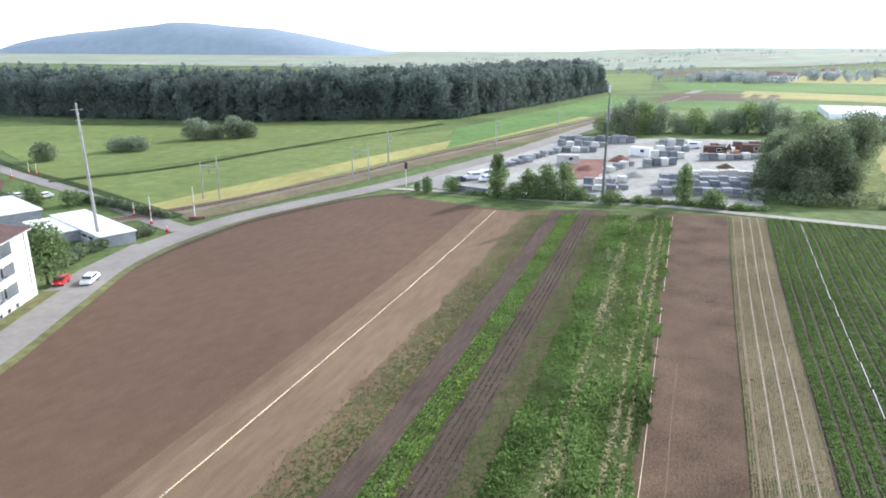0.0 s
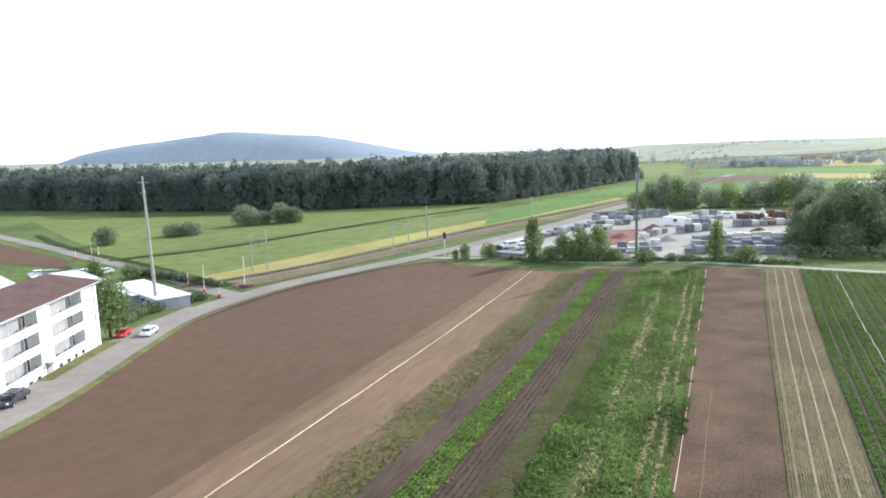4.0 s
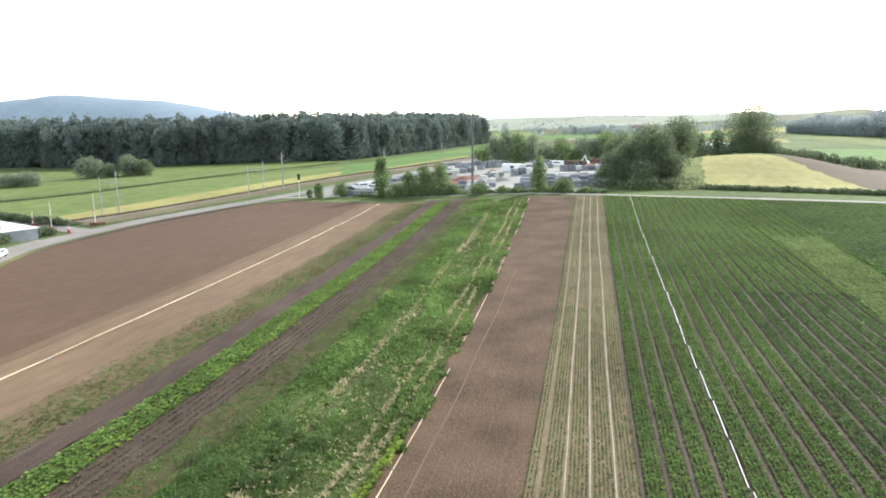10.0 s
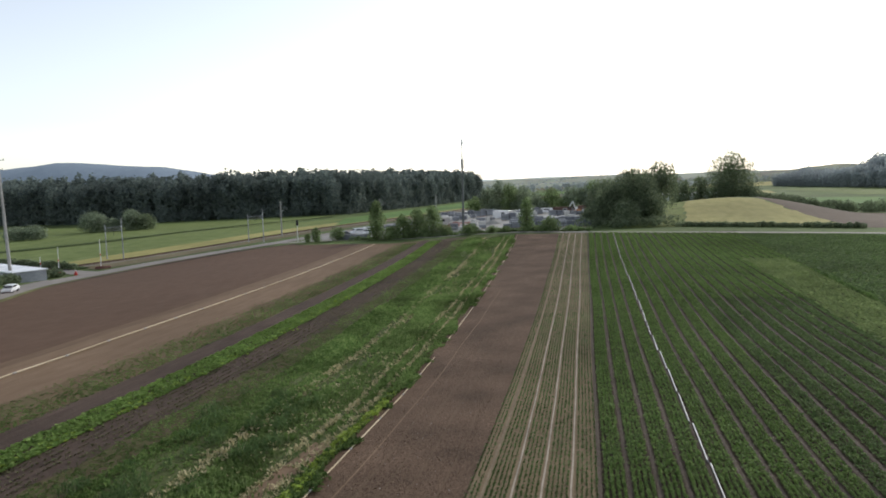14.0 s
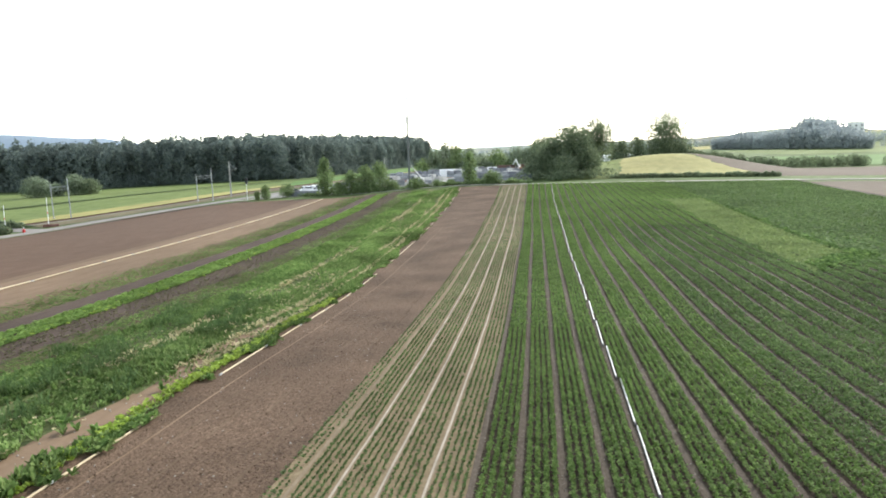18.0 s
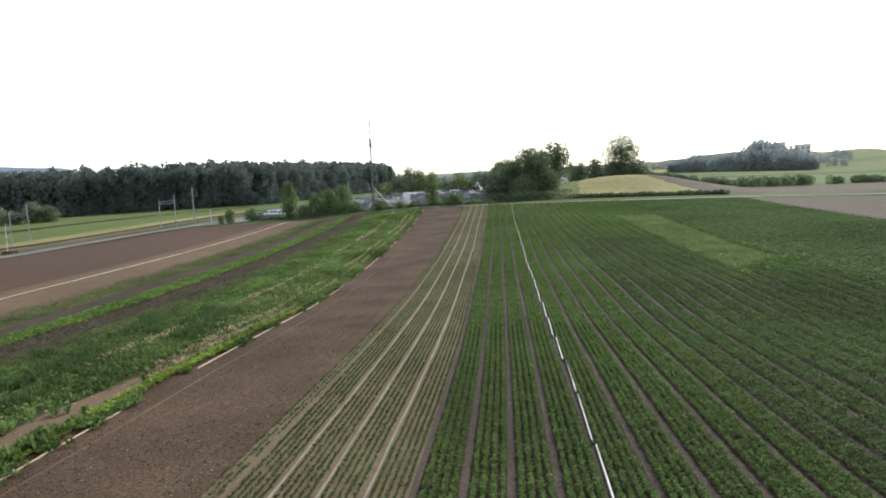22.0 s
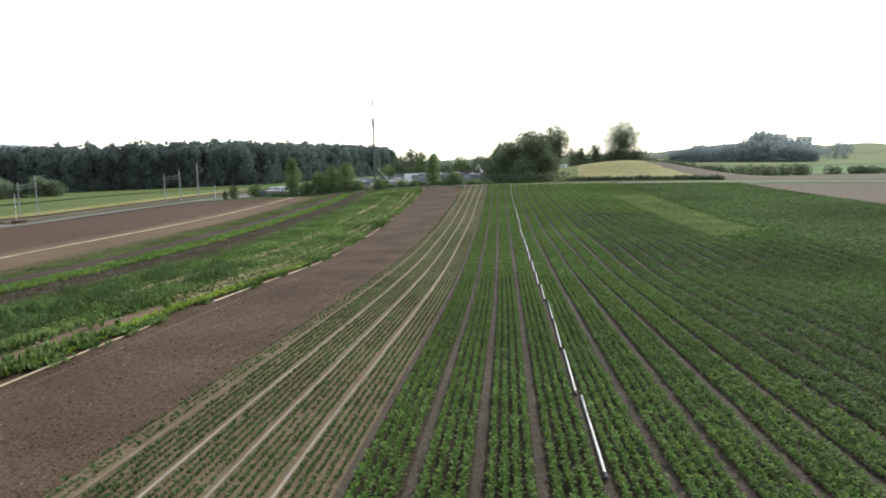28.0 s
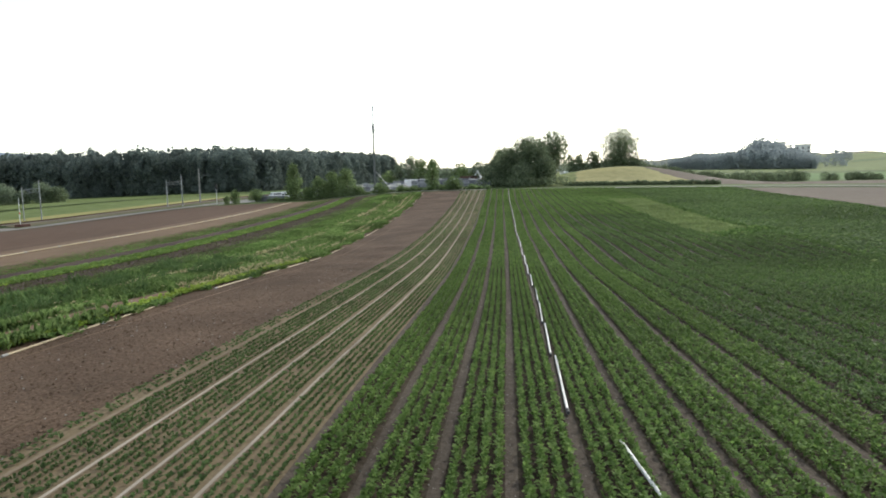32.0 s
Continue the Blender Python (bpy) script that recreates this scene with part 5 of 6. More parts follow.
FOIL = material("tunnel_film", [(0.7, 0.72, 0.72), (0.78, 0.8, 0.8)], rough=0.35, scale=(0.6, 3, 3), big=0.2, mottle=0.06, gloss=0.5)
BALLAST = material("track_ballast", [(0.17, 0.145, 0.115), (0.21, 0.18, 0.14), (0.25, 0.22, 0.17)], scale=(2, 2, 2), big=0.1, mottle=0.15, bump=0.05, bump_scale=6)

MAST_GREY = material("dark_mast_steel", [(0.1, 0.108, 0.105), (0.135, 0.143, 0.14), (0.17, 0.178, 0.175)], scale=(3, 3, 1), big=0.4, mottle=0.12, rough=0.55, metal=0.2)
mast = stand("radio_mast", -31.4, 159, "tall slim grey steel radio mast beside the yard", "mast")
bm = bmesh.new()
cyl(bm, (0, 0, -0.2), (0, 0, 9), 0.3, 0.26)
part("lower_tube", bm, MAST_GREY, mast)
bm = bmesh.new()
cyl(bm, (0, 0, 9), (0, 0, 16), 0.24, 0.2)
cyl(bm, (0, 0, 8.9), (0, 0, 9.1), 0.36, 0.36)
part("middle_tube", bm, MAST_GREY, mast)
bm = bmesh.new()
cyl(bm, (0, 0, 16), (0, 0, 22.3), 0.17, 0.1)
cyl(bm, (0, 0, 15.9), (0, 0, 16.1), 0.3, 0.3)
part("upper_tube", bm, MAST_GREY, mast)
for k in range(3):
    a = k * 2.094
    bm = boxes(((0.33 * math.cos(a), 0.33 * math.sin(a), 17.6), (0.16, 0.28, 2.4), a, 0.03))
    limb(bm, (0, 0, 17.4), (0.3 * math.cos(a), 0.3 * math.sin(a), 17.4), 0.03, 0.03, 5)
    part("antenna", bm, GREY_WALL, mast, "grey panel antenna")
bm = bmesh.new()
cyl(bm, (0, 0, 22.2), (0, 0, 23.6), 0.22, 0.22, 8)
part("head", bm, WHITE, mast, "white cylindrical antenna head")
part("plinth", boxes(((0, 0, 0.1), (1.8, 1.8, 0.6), 0, 0.05)), CONCRETE, mast)

pylon = stand("power_pole", -120.9, 113.6, "tall grey concrete power pole beside the warehouse", "pole")
pylon.matrix_world = pose(-120.7, 113.6, float(terrain(-120.7, 113.6)), 0, -1.6, 0)
bm = bmesh.new()
cyl(bm, (0, 0, -0.2), (0, 0, 26.8), 0.38, 0.19, 12)
part("shaft", bm, CONCRETE, pylon)
for z, w in ((25.6, 2.2), (23.6, 1.4)):
    bm = boxes(((0, 0, z), (w, 0.14, 0.14), 0.6))
    part("crossarm", bm, STEEL, pylon)
    for s in (-1, 1):
        bm = bmesh.new()
        x, y = s * w * 0.46 * math.cos(0.6), s * w * 0.46 * math.sin(0.6)
        cyl(bm, (x, y, z + 0.05), (x, y, z + 0.4), 0.07, 0.05, 6)
        part("insulator", bm, DARK, pylon)
for k in range(24):
    z = 3 + k * 0.9
    bm = bmesh.new()
    cyl(bm, (0.35, 0, z), (0.62, 0, z), 0.02, 0.02, 4)
    part("rung", bm, STEEL, pylon)


# ---- railway ----
RAIL = [(-172, 62), (-158, 88), (-143, 114), (-128, 138), (-114, 162), (-103, 185), (-94, 210), (-84, 240), (-68, 292), (-48, 372), (-18, 480)]
ribbon("railway_bed", RAIL, 6.0, 3, BALLAST, 0.14, "brown stone ballast of a single railway track", category="railway")


def track_points(step):
    p = np.array(RAIL, float)
    d = np.r_[0, np.cumsum(np.hypot(*np.diff(p, axis=0).T))]
    s = np.arange(0, d[-1], step)
    c = np.stack([profile(np.c_[d, p[:, k]], s) for k in (0, 1)], 1)
    t = np.gradient(c, axis=0)
    t /= np.linalg.norm(t, axis=1, keepdims=True)
    return c, t


c, t = track_points(3.0)
n = np.c_[-t[:, 1], t[:, 0]]
for side in (-0.72, 0.72):
    q = c + n * side
    z = terrain(q[:, 0], q[:, 1]) + 0.3
    w = np.array([[-0.05, 0], [-0.05, 0.16], [0.05, 0.16], [0.05, 0]])
    v = np.stack([np.c_[q + n * o, z + h] for o, h in w], 1).reshape(-1, 3)
    f = [[4 * i + a, 4 * i + b, 4 * i + 4 + b, 4 * i + 4 + a] for i in range(len(q) - 1) for a, b in ((0, 1), (1, 2), (2, 3))]
    tagged(mesh_object("rail", v, f, RUST), "brown steel rail on the ballast bed", "rail", "railway rails")
c, t = track_points(0.9)
ok = (c[:, 1] > 128) & (c[:, 1] < 300)
c, t = c[ok], t[ok]
n = np.c_[-t[:, 1], t[:, 0]]
q = np.stack([np.c_[c + n * a + t * b, terrain(c[:, 0], c[:, 1]) + 0.3] for a, b in ((-1.3, -0.13), (1.3, -0.13), (1.3, 0.13), (-1.3, 0.13))], 1)
tagged(quad_object("sleepers", q, TIMBER), "weathered timber sleepers under the rails", "sleepers", kind="stuff")


def catenary_portal(x, y, span, rz, h):
    top = stand("catenary_portal", x, y, "grey steel overhead line portal beside the railway", "mast", "overhead line masts", rz)
    for s in (0, span):
        bm = bmesh.new()
        cyl(bm, (s, 0, -0.3), (s, 0, h if s else h * 0.84), 0.16, 0.12, 6)
        box(bm, (s, 0, 0.05), (0.5, 0.5, 0.5))
        part("post", bm, STEEL, top)
    bm = bmesh.new()
    cyl(bm, (0, 0, h * 0.76), (span, 0, h * 0.8), 0.09, 0.09, 6)
    cyl(bm, (0, 0, h * 0.68), (span, 0, h * 0.72), 0.06, 0.06, 6)
    for k in range(4):
        cyl(bm, (span * k / 4, 0, h * (0.76 if k % 2 else 0.68)), (span * (k + 1) / 4, 0, h * (0.72 if k % 2 else 0.79)), 0.04, 0.04, 4)
    part("beam", bm, STEEL, top)
    bm = bmesh.new()
    cyl(bm, (span * 0.5, 0, h * 0.7), (span * 0.5, 0, h * 0.6), 0.05, 0.05, 6)
    part("insulator", bm, DARK, top)


catenary_portal(-127.5, 152.8, 6.0, -12, 11)
catenary_portal(-100.5, 181, 6.0, -18, 10)


def line_mast(x, y, h, r, rz=0.0):
    top = stand("line_mast", x, y, "pale grey concrete overhead line mast by the track", "mast", "overhead line masts", rz)
    bm = bmesh.new()
    cyl(bm, (0, 0, -0.3), (0, 0, h), r, r * 0.65, 8)
    part("shaft", bm, CONCRETE, top)
    bm = bmesh.new()
    cyl(bm, (0, 0, h * 0.72), (2.4, 0, h * 0.8), 0.05, 0.04, 5)
    cyl(bm, (0, 0, h * 0.93), (2.4, 0, h * 0.8), 0.03, 0.03, 5)
    part("bracket", bm, STEEL, top)


line_mast(-95.2, 193, 11.2, 0.28)
line_mast(-64, 287, 9, 0.2)
line_mast(-78, 246, 9, 0.2)
line_mast(-50, 345, 9, 0.2)

sig = stand("railway_signal", -80.6, 171, "dark railway signal post beside the road", "signal")
bm = bmesh.new()
cyl(bm, (0, 0, -0.2), (0, 0, 4.6), 0.09, 0.08, 8)
part("post", bm, WHITE, sig)
part("lamp_board", boxes(((0, 0, 5.3), (0.7, 0.25, 1.6), 0, 0.04)), DARK, sig, "black signal lamp board")


def crossing_post(x, y, h):
    top = stand("crossing_post", x, y, "slim white level crossing post with red base", "barrier", "level crossing posts")
    part("base", boxes(((0, 0, 0.3), (0.5, 0.45, 0.7), 0, 0.05)), RED_PAINT, top, "red barrier drive housing")
    bm = bmesh.new()
    cyl(bm, (0, 0, 0.6), (0, 0.1, h), 0.1, 0.06, 8)
    part("boom", bm, WHITE_PAINT, top)
    bm = bmesh.new()
    z = h * 0.45
    cyl(bm, (0, 0.015 * z, z), (0, 0.015 * z, z + 0.4), 0.105, 0.105, 8)
    part("stripe", bm, RED_PAINT, top, "red warning stripe")


for x, y, h in ((-123.5, 130.5, 6.2), (-117.3, 137, 7.2), (-132, 134.5, 3.2), (-115.2, 125.8, 1.3), (-198, 163.5, 3.4), (-193.8, 162.5, 3.4), (-197, 157, 2.6)):
    crossing_post(x, y, h)
part_wall = stand("kerb_wall", -116.4, 136.5, "low brown stone wall by the level crossing", "wall", rz=35)
part("wall", boxes(((0, 0, 0.3), (3.4, 0.5, 0.8), 0, 0.05)), RED_GRIT, part_wall)


# ---- houses ----
def apartment_block():
    """Long side along local x, front towards local -y, which looks at the road."""
    rz = math.degrees(math.atan2(13, -6.2))
    top = tagged(new("apartment_building"), "white three-storey apartment block with brown tile roof", "building")
    top.matrix_world = pose(-89.1, 55.0, float(terrain(-98, 74)) - 0.6, 0, 0, rz)
    L, D, H = 34.0, 11.5, 10.4
    # walls with real loggia openings: piers, floor bands, back wall
    bays = [(0.7, 6.3), (8.8, 17.1), (20.3, 29.2)]
    floors = [1.7, 4.6, 7.4]
    edges = [0.0] + [v for b in bays for v in b] + [L]
    for a, b in zip(edges[0::2], edges[1::2]):
        part("wall_pier", boxes((((a + b) / 2, 0.75, H / 2), (b - a, 1.5, H))), WHITE, top)
    for a, b in bays:
        for z0, z1 in ((0.0, floors[0]), (4.1, 4.6), (6.95, 7.4), (9.8, H)):
            part("wall_band", boxes((((a + b) / 2, 0.75, (z0 + z1) / 2), (b - a, 1.5, z1 - z0))), WHITE, top)
    part("wall", boxes(((L / 2, 1.5 + (D - 1.5) / 2, H / 2), (L, D - 1.5, H))), WHITE, top)
    for a, b in bays:
        for z in floors:
            p = boxes((((a + b) / 2, 0.02, z + 0.32), (b - a + 0.1, 0.12, 0.64), 0, 0.02))
            bal = part("balcony", p, WHITE, top)
            part("rail", boxes((((a + b) / 2, -0.02, z + 0.72), (b - a + 0.12, 0.1, 0.06))), STEEL, bal, "grey handrail")
            for mat, at, wide, deep, lb in ((CURTAIN, 0.3, 0.54, 0.5, "glazed balcony screen with pale curtains"), (GLASS, 0.8, 0.3, 1.44, "dark balcony window")):
                x, hw = a + (b - a) * at, (b - a) * wide / 2
                w = part("window", boxes(((x, deep, z + 1.22), (2 * hw, 0.06, 2.3))), mat, top, lb)
                part("frame", boxes(((x, deep - 0.03, z + 2.33), (2 * hw + 0.12, 0.1, 0.08)), ((x - hw, deep - 0.03, z + 1.22), (0.08, 0.1, 2.3)), ((x + hw, deep - 0.03, z + 1.22), (0.08, 0.1, 2.3)), ((x, deep - 0.03, z + 1.22), (0.06, 0.1, 2.3))), WHITE_PAINT, w)
            part("screen", boxes(((a + (b - a) * 0.6, 0.75, z + 1.1), (0.08, 1.3, 2.2))), SHADE_WALL, top, "grey loggia partition")
            rr = random.Random(int(a * 10 + z))
            for k in range(3):
                x = a + 0.5 + rr.random() * (b - a - 1.4)
                part("planter", boxes(((x, 0.2, z + 0.72), (0.6, 0.2, 0.3), 0, 0.03)), BLOCK_DARK if k else TIMBER, top, "flower box on the balcony")
    for a, b in bays:
        for k in range(4):
            x = a + 1.2 + k * (b - a - 2.4) / 3
            w = part("cellar_window", boxes(((x, -0.02, 0.95), (0.75, 0.08, 0.55))), GLASS, top)
            part("frame", boxes(((x, -0.05, 1.25), (0.85, 0.08, 0.06)), ((x, -0.05, 0.65), (0.85, 0.12, 0.06)), ((x - 0.4, -0.05, 0.95), (0.05, 0.08, 0.6)), ((x + 0.4, -0.05, 0.95), (0.05, 0.08, 0.6))), SHADE_WALL, w)
    d = part("door", boxes(((18.7, -0.03, 1.2), (1.5, 0.1, 2.2))), GREY_WALL, top, "grey glazed entrance door")
    part("canopy", boxes(((18.7, -0.6, 2.45), (2.2, 1.3, 0.14), 0, 0.02)), SHADE_WALL, d)
    # low roof with overhang and ridge
    o, h = 0.6, 1.9
    v = [(-o, -o, H), (L + o, -o, H), (L + o, D + o, H), (-o, D + o, H), (-o + 3.5, D / 2, H + h), (L + o - 3.5, D / 2, H + h),
         (-o, -o, H - 0.22), (L + o, -o, H - 0.22), (L + o, D + o, H - 0.22), (-o, D + o, H - 0.22)]
    f = [(0, 1, 5, 4), (1, 2, 5), (2, 3, 4, 5), (3, 0, 4), (6, 7, 1, 0), (7, 8, 2, 1), (8, 9, 3, 2), (9, 6, 0, 3), (9, 8, 7, 6)]
    roof = mesh_object("roof", v, f, TILE_ROOF, top)
    for x in (8.0, 19.0):
        part("chimney", boxes(((x, D / 2 + 0.6, H + h + 0.2), (0.8, 0.6, 1.5), 0, 0.03)), BLOCK_RED, roof)
    bm = bmesh.new()
    cyl(bm, (0, -o - 0.06, H - 0.1), (L, -o - 0.06, H - 0.1), 0.08, 0.08, 6)
    part("gutter", bm, STEEL, top)
    for x in (7.5, 32.8):
        bm = bmesh.new()
        cyl(bm, (x, -0.08, 0), (x, -0.08, H - 0.2), 0.05, 0.05, 6)
        part("downpipe", bm, STEEL, top)
    return top


block = apartment_block()


def warehouse(x, y, rz, w, d, h, label, windows=6):
    top = stand("warehouse", x, y, label, "building", "flat-roofed warehouses", rz)
    part("wall", boxes(((w / 2, d / 2, h / 2 - 0.3), (w, d, h + 0.6))), GREY_WALL, top)
    roof = part("roof", boxes(((w / 2, d / 2, h + 0.12), (w + 0.6, d + 0.6, 0.24), 0, 0.04)), WHITE_ROOF, top, "bright white flat sheet roof")
    for k in range(3):
        part("roof_rib", boxes(((w * (k + 1) / 4, d / 2, h + 0.3), (0.2, d, 0.12))), WHITE_ROOF, roof)
    for k in range(windows):
        wx = w * (k + 0.5) / windows
        a = part("window", boxes(((wx, d + 0.03, h * 0.6), (w / windows * 0.6, 0.08, 0.8))), GLASS, top)
        part("frame", boxes(((wx, d + 0.06, h * 0.6 + 0.42), (w / windows * 0.66, 0.1, 0.08)), ((wx, d + 0.06, h * 0.6 - 0.44), (w / windows * 0.66, 0.14, 0.08))), WHITE_PAINT, a)
    return top


warehouse(-115.2, 117.2, 157, 25, 6.6, 2.3, "low grey warehouse with a bright white flat roof", 8)
warehouse(-127.0, 115.0, 157, 14, 5.5, 2.1, "low grey workshop annex with a white flat roof", 4)
warehouse(-146, 123, 157, 20, 10, 3.0, "low grey workshop with a bright white flat roof", 6)


warehouse(-158, 112, 157, 22, 9, 2.4, "low glasshouse with a pale grey sheet roof", 8)
warehouse(-184, 121, 157, 18, 8, 2.2, "low glasshouse with a pale grey sheet roof", 6)


def car(name, x, y, rz, paint, label, length=4.3, van=False):
    top = stand(name, x, y, label, "car", "parked cars", rz, 0.13)
    w, l = 1.75, length
    prof = [(-l / 2, 0.35), (-l / 2 + 0.05, 0.75), (-l / 2 + 0.85, 0.9), (-l / 2 + 1.45, 1.42), (l / 2 - 1.0, 1.45), (l / 2 - 0.3, 0.98), (l / 2, 0.85), (l / 2, 0.35)]
    if van:
        prof = [(-l / 2, 0.35), (-l / 2, 0.85), (-l / 2 + 0.7, 1.05), (-l / 2 + 1.2, 1.9), (l / 2, 1.95), (l / 2, 0.35)]
    bm = bmesh.new()
    sides = []
    for s in (-1, 1):
        sides.append([bm.verts.new((a, s * w / 2 * (0.84 if b > 1.2 else 1.0), b)) for a, b in prof])
    n = len(prof)
    for k in range(n):
        bm.faces.new((sides[0][k], sides[0][(k + 1) % n], sides[1][(k + 1) % n], sides[1][k]))
    bm.faces.new(sides[0][::-1])
    bm.faces.new(sides[1])
    bmesh.ops.recalc_face_normals(bm, faces=bm.faces[:])
    part("body", bm, paint, top)
    for s in (-1, 1):
        part("side_window", boxes(((0.1, s * (w / 2 - 0.09), 1.17 if not van else 1.45), (l * 0.46, 0.14, 0.36))), GLASS, top)
    part("windscreen", boxes(((-l / 2 + (1.12 if not van else 0.92), 0, 1.18 if not van else 1.5), (0.5, w * 0.78, 0.36))), GLASS, top)
    for sx in (-1, 1):
        for sy in (-1, 1):
            bm = bmesh.new()
            cyl(bm, (sx * l * 0.31, sy * (w / 2 - 0.18), 0.2), (sx * l * 0.31, sy * (w / 2 + 0.02), 0.2), 0.32, 0.32, 14)
            wh = part("wheel", bm, RUBBER, top)
            bm = bmesh.new()
            cyl(bm, (sx * l * 0.31, sy * (w / 2), 0.2), (sx * l * 0.31, sy * (w / 2 + 0.03), 0.2), 0.2, 0.2, 10)
            part("rim", bm, SILVER_PAINT, wh)
    for s in (-1, 1):
        part("headlight", boxes(((-l / 2 - 0.01, s * w * 0.36, 0.66), (0.08, 0.32, 0.16))), WHITE_PAINT, top)
        part("tail_light", boxes(((l / 2 + 0.01, s * w * 0.38, 0.8), (0.06, 0.22, 0.2))), RED_PAINT, top)
    return top


car("car", -105.0, 90.9, 118, RED_PAINT, "small red car parked under the street tree", 3.9)
car("car", -101.2, 92.8, 115, WHITE_PAINT, "white car on the road past the block", 4.5)
for small in [ob for ob in bpy.data.objects if ob.name.startswith("car") and not ob.parent]:
    if small.type == "EMPTY":
        small.matrix_world = small.matrix_world @ Matrix.Scale(0.9, 4)
car("car", -90.2, 61.8, 116, DARK_PAINT, "dark blue car parked before the block", 4.4)


for k in range(7):
    paint, tone = ((WHITE_PAINT, "white"), (SILVER_PAINT, "silver"), (WHITE_PAINT, "white"), (DARK_PAINT, "dark blue"))[k % 4]
    car("car", -184 + 2.9 * k, 134.5 + 1.1 * k, 72, paint, tone + " car parked in the row behind the glasshouses", 4.3)

# ---- the storage yard ----
def pallet_stack(x, y, rz, w, d, h, mat, label, layers=3):
    top = stand("pallet_stack", x, y, label, "stack", "stacks in the yard", rz, 0.06)
    bm = bmesh.new()
    for k in (-1, 0, 1):
        box(bm, (k * w * 0.4, 0, 0.06), (0.12, d, 0.12))
    box(bm, (0, 0, 0.14), (w, d, 0.04))
    part("pallet", bm, TIMBER, top)
    rr = random.Random(int(x * 7 + y * 3))
    for k in range(layers):
        z = 0.16 + (h - 0.16) * (k + 0.5) / layers
        bm = bmesh.new()
        cut = 2 if w < 2.5 else 4
        for c_ in range(cut):
            box(bm, ((c_ + 0.5) / cut * w - w / 2, rr.uniform(-0.04, 0.04), z), (w / cut - 0.05, d * rr.uniform(0.92, 1.0), (h - 0.16) / layers - 0.04))
        part("layer", bm, mat, top)
    return top


STACK_LABEL = {"g": "shrink-wrapped grey concrete blocks stacked on pallets", "p": "pale stone slabs stacked on pallets", "d": "dark slate-grey paving stones stacked on pallets", "r": "red bricks stacked on pallets"}
STACK_MAT = {"g": BLOCK_GREY, "p": BLOCK_PALE, "d": BLOCK_DARK, "r": BLOCK_RED}
# rows of stacks: from, to, how many, width, depth, height, kinds
ROWS = [
    ((-58, 257), (-32, 254), 10, 2.3, 2.2, 2.6, "gdgg"), ((-57, 248), (-40, 246), 6, 2.2, 2.2, 1.9, "gpg"),
    ((-55, 232), (-42, 234), 5, 2.3, 2.2, 1.9, "gdp"), ((-62, 205), (-52, 236), 8, 2.4, 2.2, 1.7, "gd"),
    ((-64, 196), (-58, 212), 4, 2.4, 2.2, 1.5, "dg"), ((-26, 200), (-18, 204), 4, 1.9, 2.0, 2.6, "gdpd"),
    ((-25, 214), (-16, 217), 4, 1.9, 2.0, 2.2, "pgd"), ((-24, 228), (-15, 232), 4, 2.0, 2.0, 2.0, "pg"),
    ((-24, 243), (-14, 246), 4, 2.0, 2.0, 2.2, "gp"), ((-12, 214), (5, 221), 8, 2.0, 2.0, 1.8, "gdp"),
    ((-9, 236), (6, 241), 7, 2.0, 2.0, 2.2, "rgr"), ((-14, 188.6), (2, 193), 8, 1.9, 1.8, 1.7, "pp"),
    ((-21, 178), (2, 184), 11, 2.1, 2.2, 1.9, "g"), ((-21, 172), (2, 177), 11, 2.1, 2.2, 1.9, "gd"),
    ((-22, 165.5), (0, 169.5), 11, 2.0, 2.0, 1.6, "dg"), ((-40, 169.5), (-27, 171), 5, 2.2, 2.0, 1.3, "dgp"),
    ((-38, 176.5), (-28, 178), 4, 2.2, 2.0, 1.6, "gp"), ((-34, 192), (-29, 204), 4, 2.0, 2.0, 1.6, "pg"),
    ((-52, 172), (-46, 172.5), 2, 2.2, 2.0, 1.2, "gg"), ((-54, 181), (-46, 183), 3, 2.2, 2.0, 1.2, "pg"),
]
rr = random.Random(4)
for (xa, ya), (xb, yb), n_, w, d, h, kinds in ROWS:
    rz = math.degrees(math.atan2(yb - ya, xb - xa))
    for k in range(n_):
        s = (k + 0.5) / n_
        kind = kinds[k % len(kinds)]
        pallet_stack(xa + (xb - xa) * s, ya + (yb - ya) * s + rr.uniform(-0.3, 0.3), rz + rr.uniform(-3, 3), w, d, h * rr.uniform(0.75, 1.12), STACK_MAT[kind], STACK_LABEL[kind])


for xa, ya, xb, yb, h, mat, lb in ((-66.5, 166.6, -57.5, 164.6, 1.3, BLOCK_DARK, "low grey concrete retaining wall at the yard front"), (-38.5, 163.2, -33, 162.2, 0.9, BLOCK_PALE, "low pale stone wall beside the mast")):
    wall_ = stand("yard_wall", (xa + xb) / 2, (ya + yb) / 2, lb, "wall", "low yard walls", math.degrees(math.atan2(yb - ya, xb - xa)))
    long_ = math.hypot(xb - xa, yb - ya)
    n_ = int(long_ / 1.5)
    for k in range(n_):
        part("block", boxes((((k + 0.5) / n_ * long_ - long_ / 2, 0, h / 2), (long_ / n_ - 0.03, 0.5, h + 0.2), 0, 0.03)), mat, wall_)
    part("coping", boxes(((0, 0, h + 0.14), (long_ + 0.1, 0.6, 0.08), 0, 0.02)), CONCRETE, wall_)


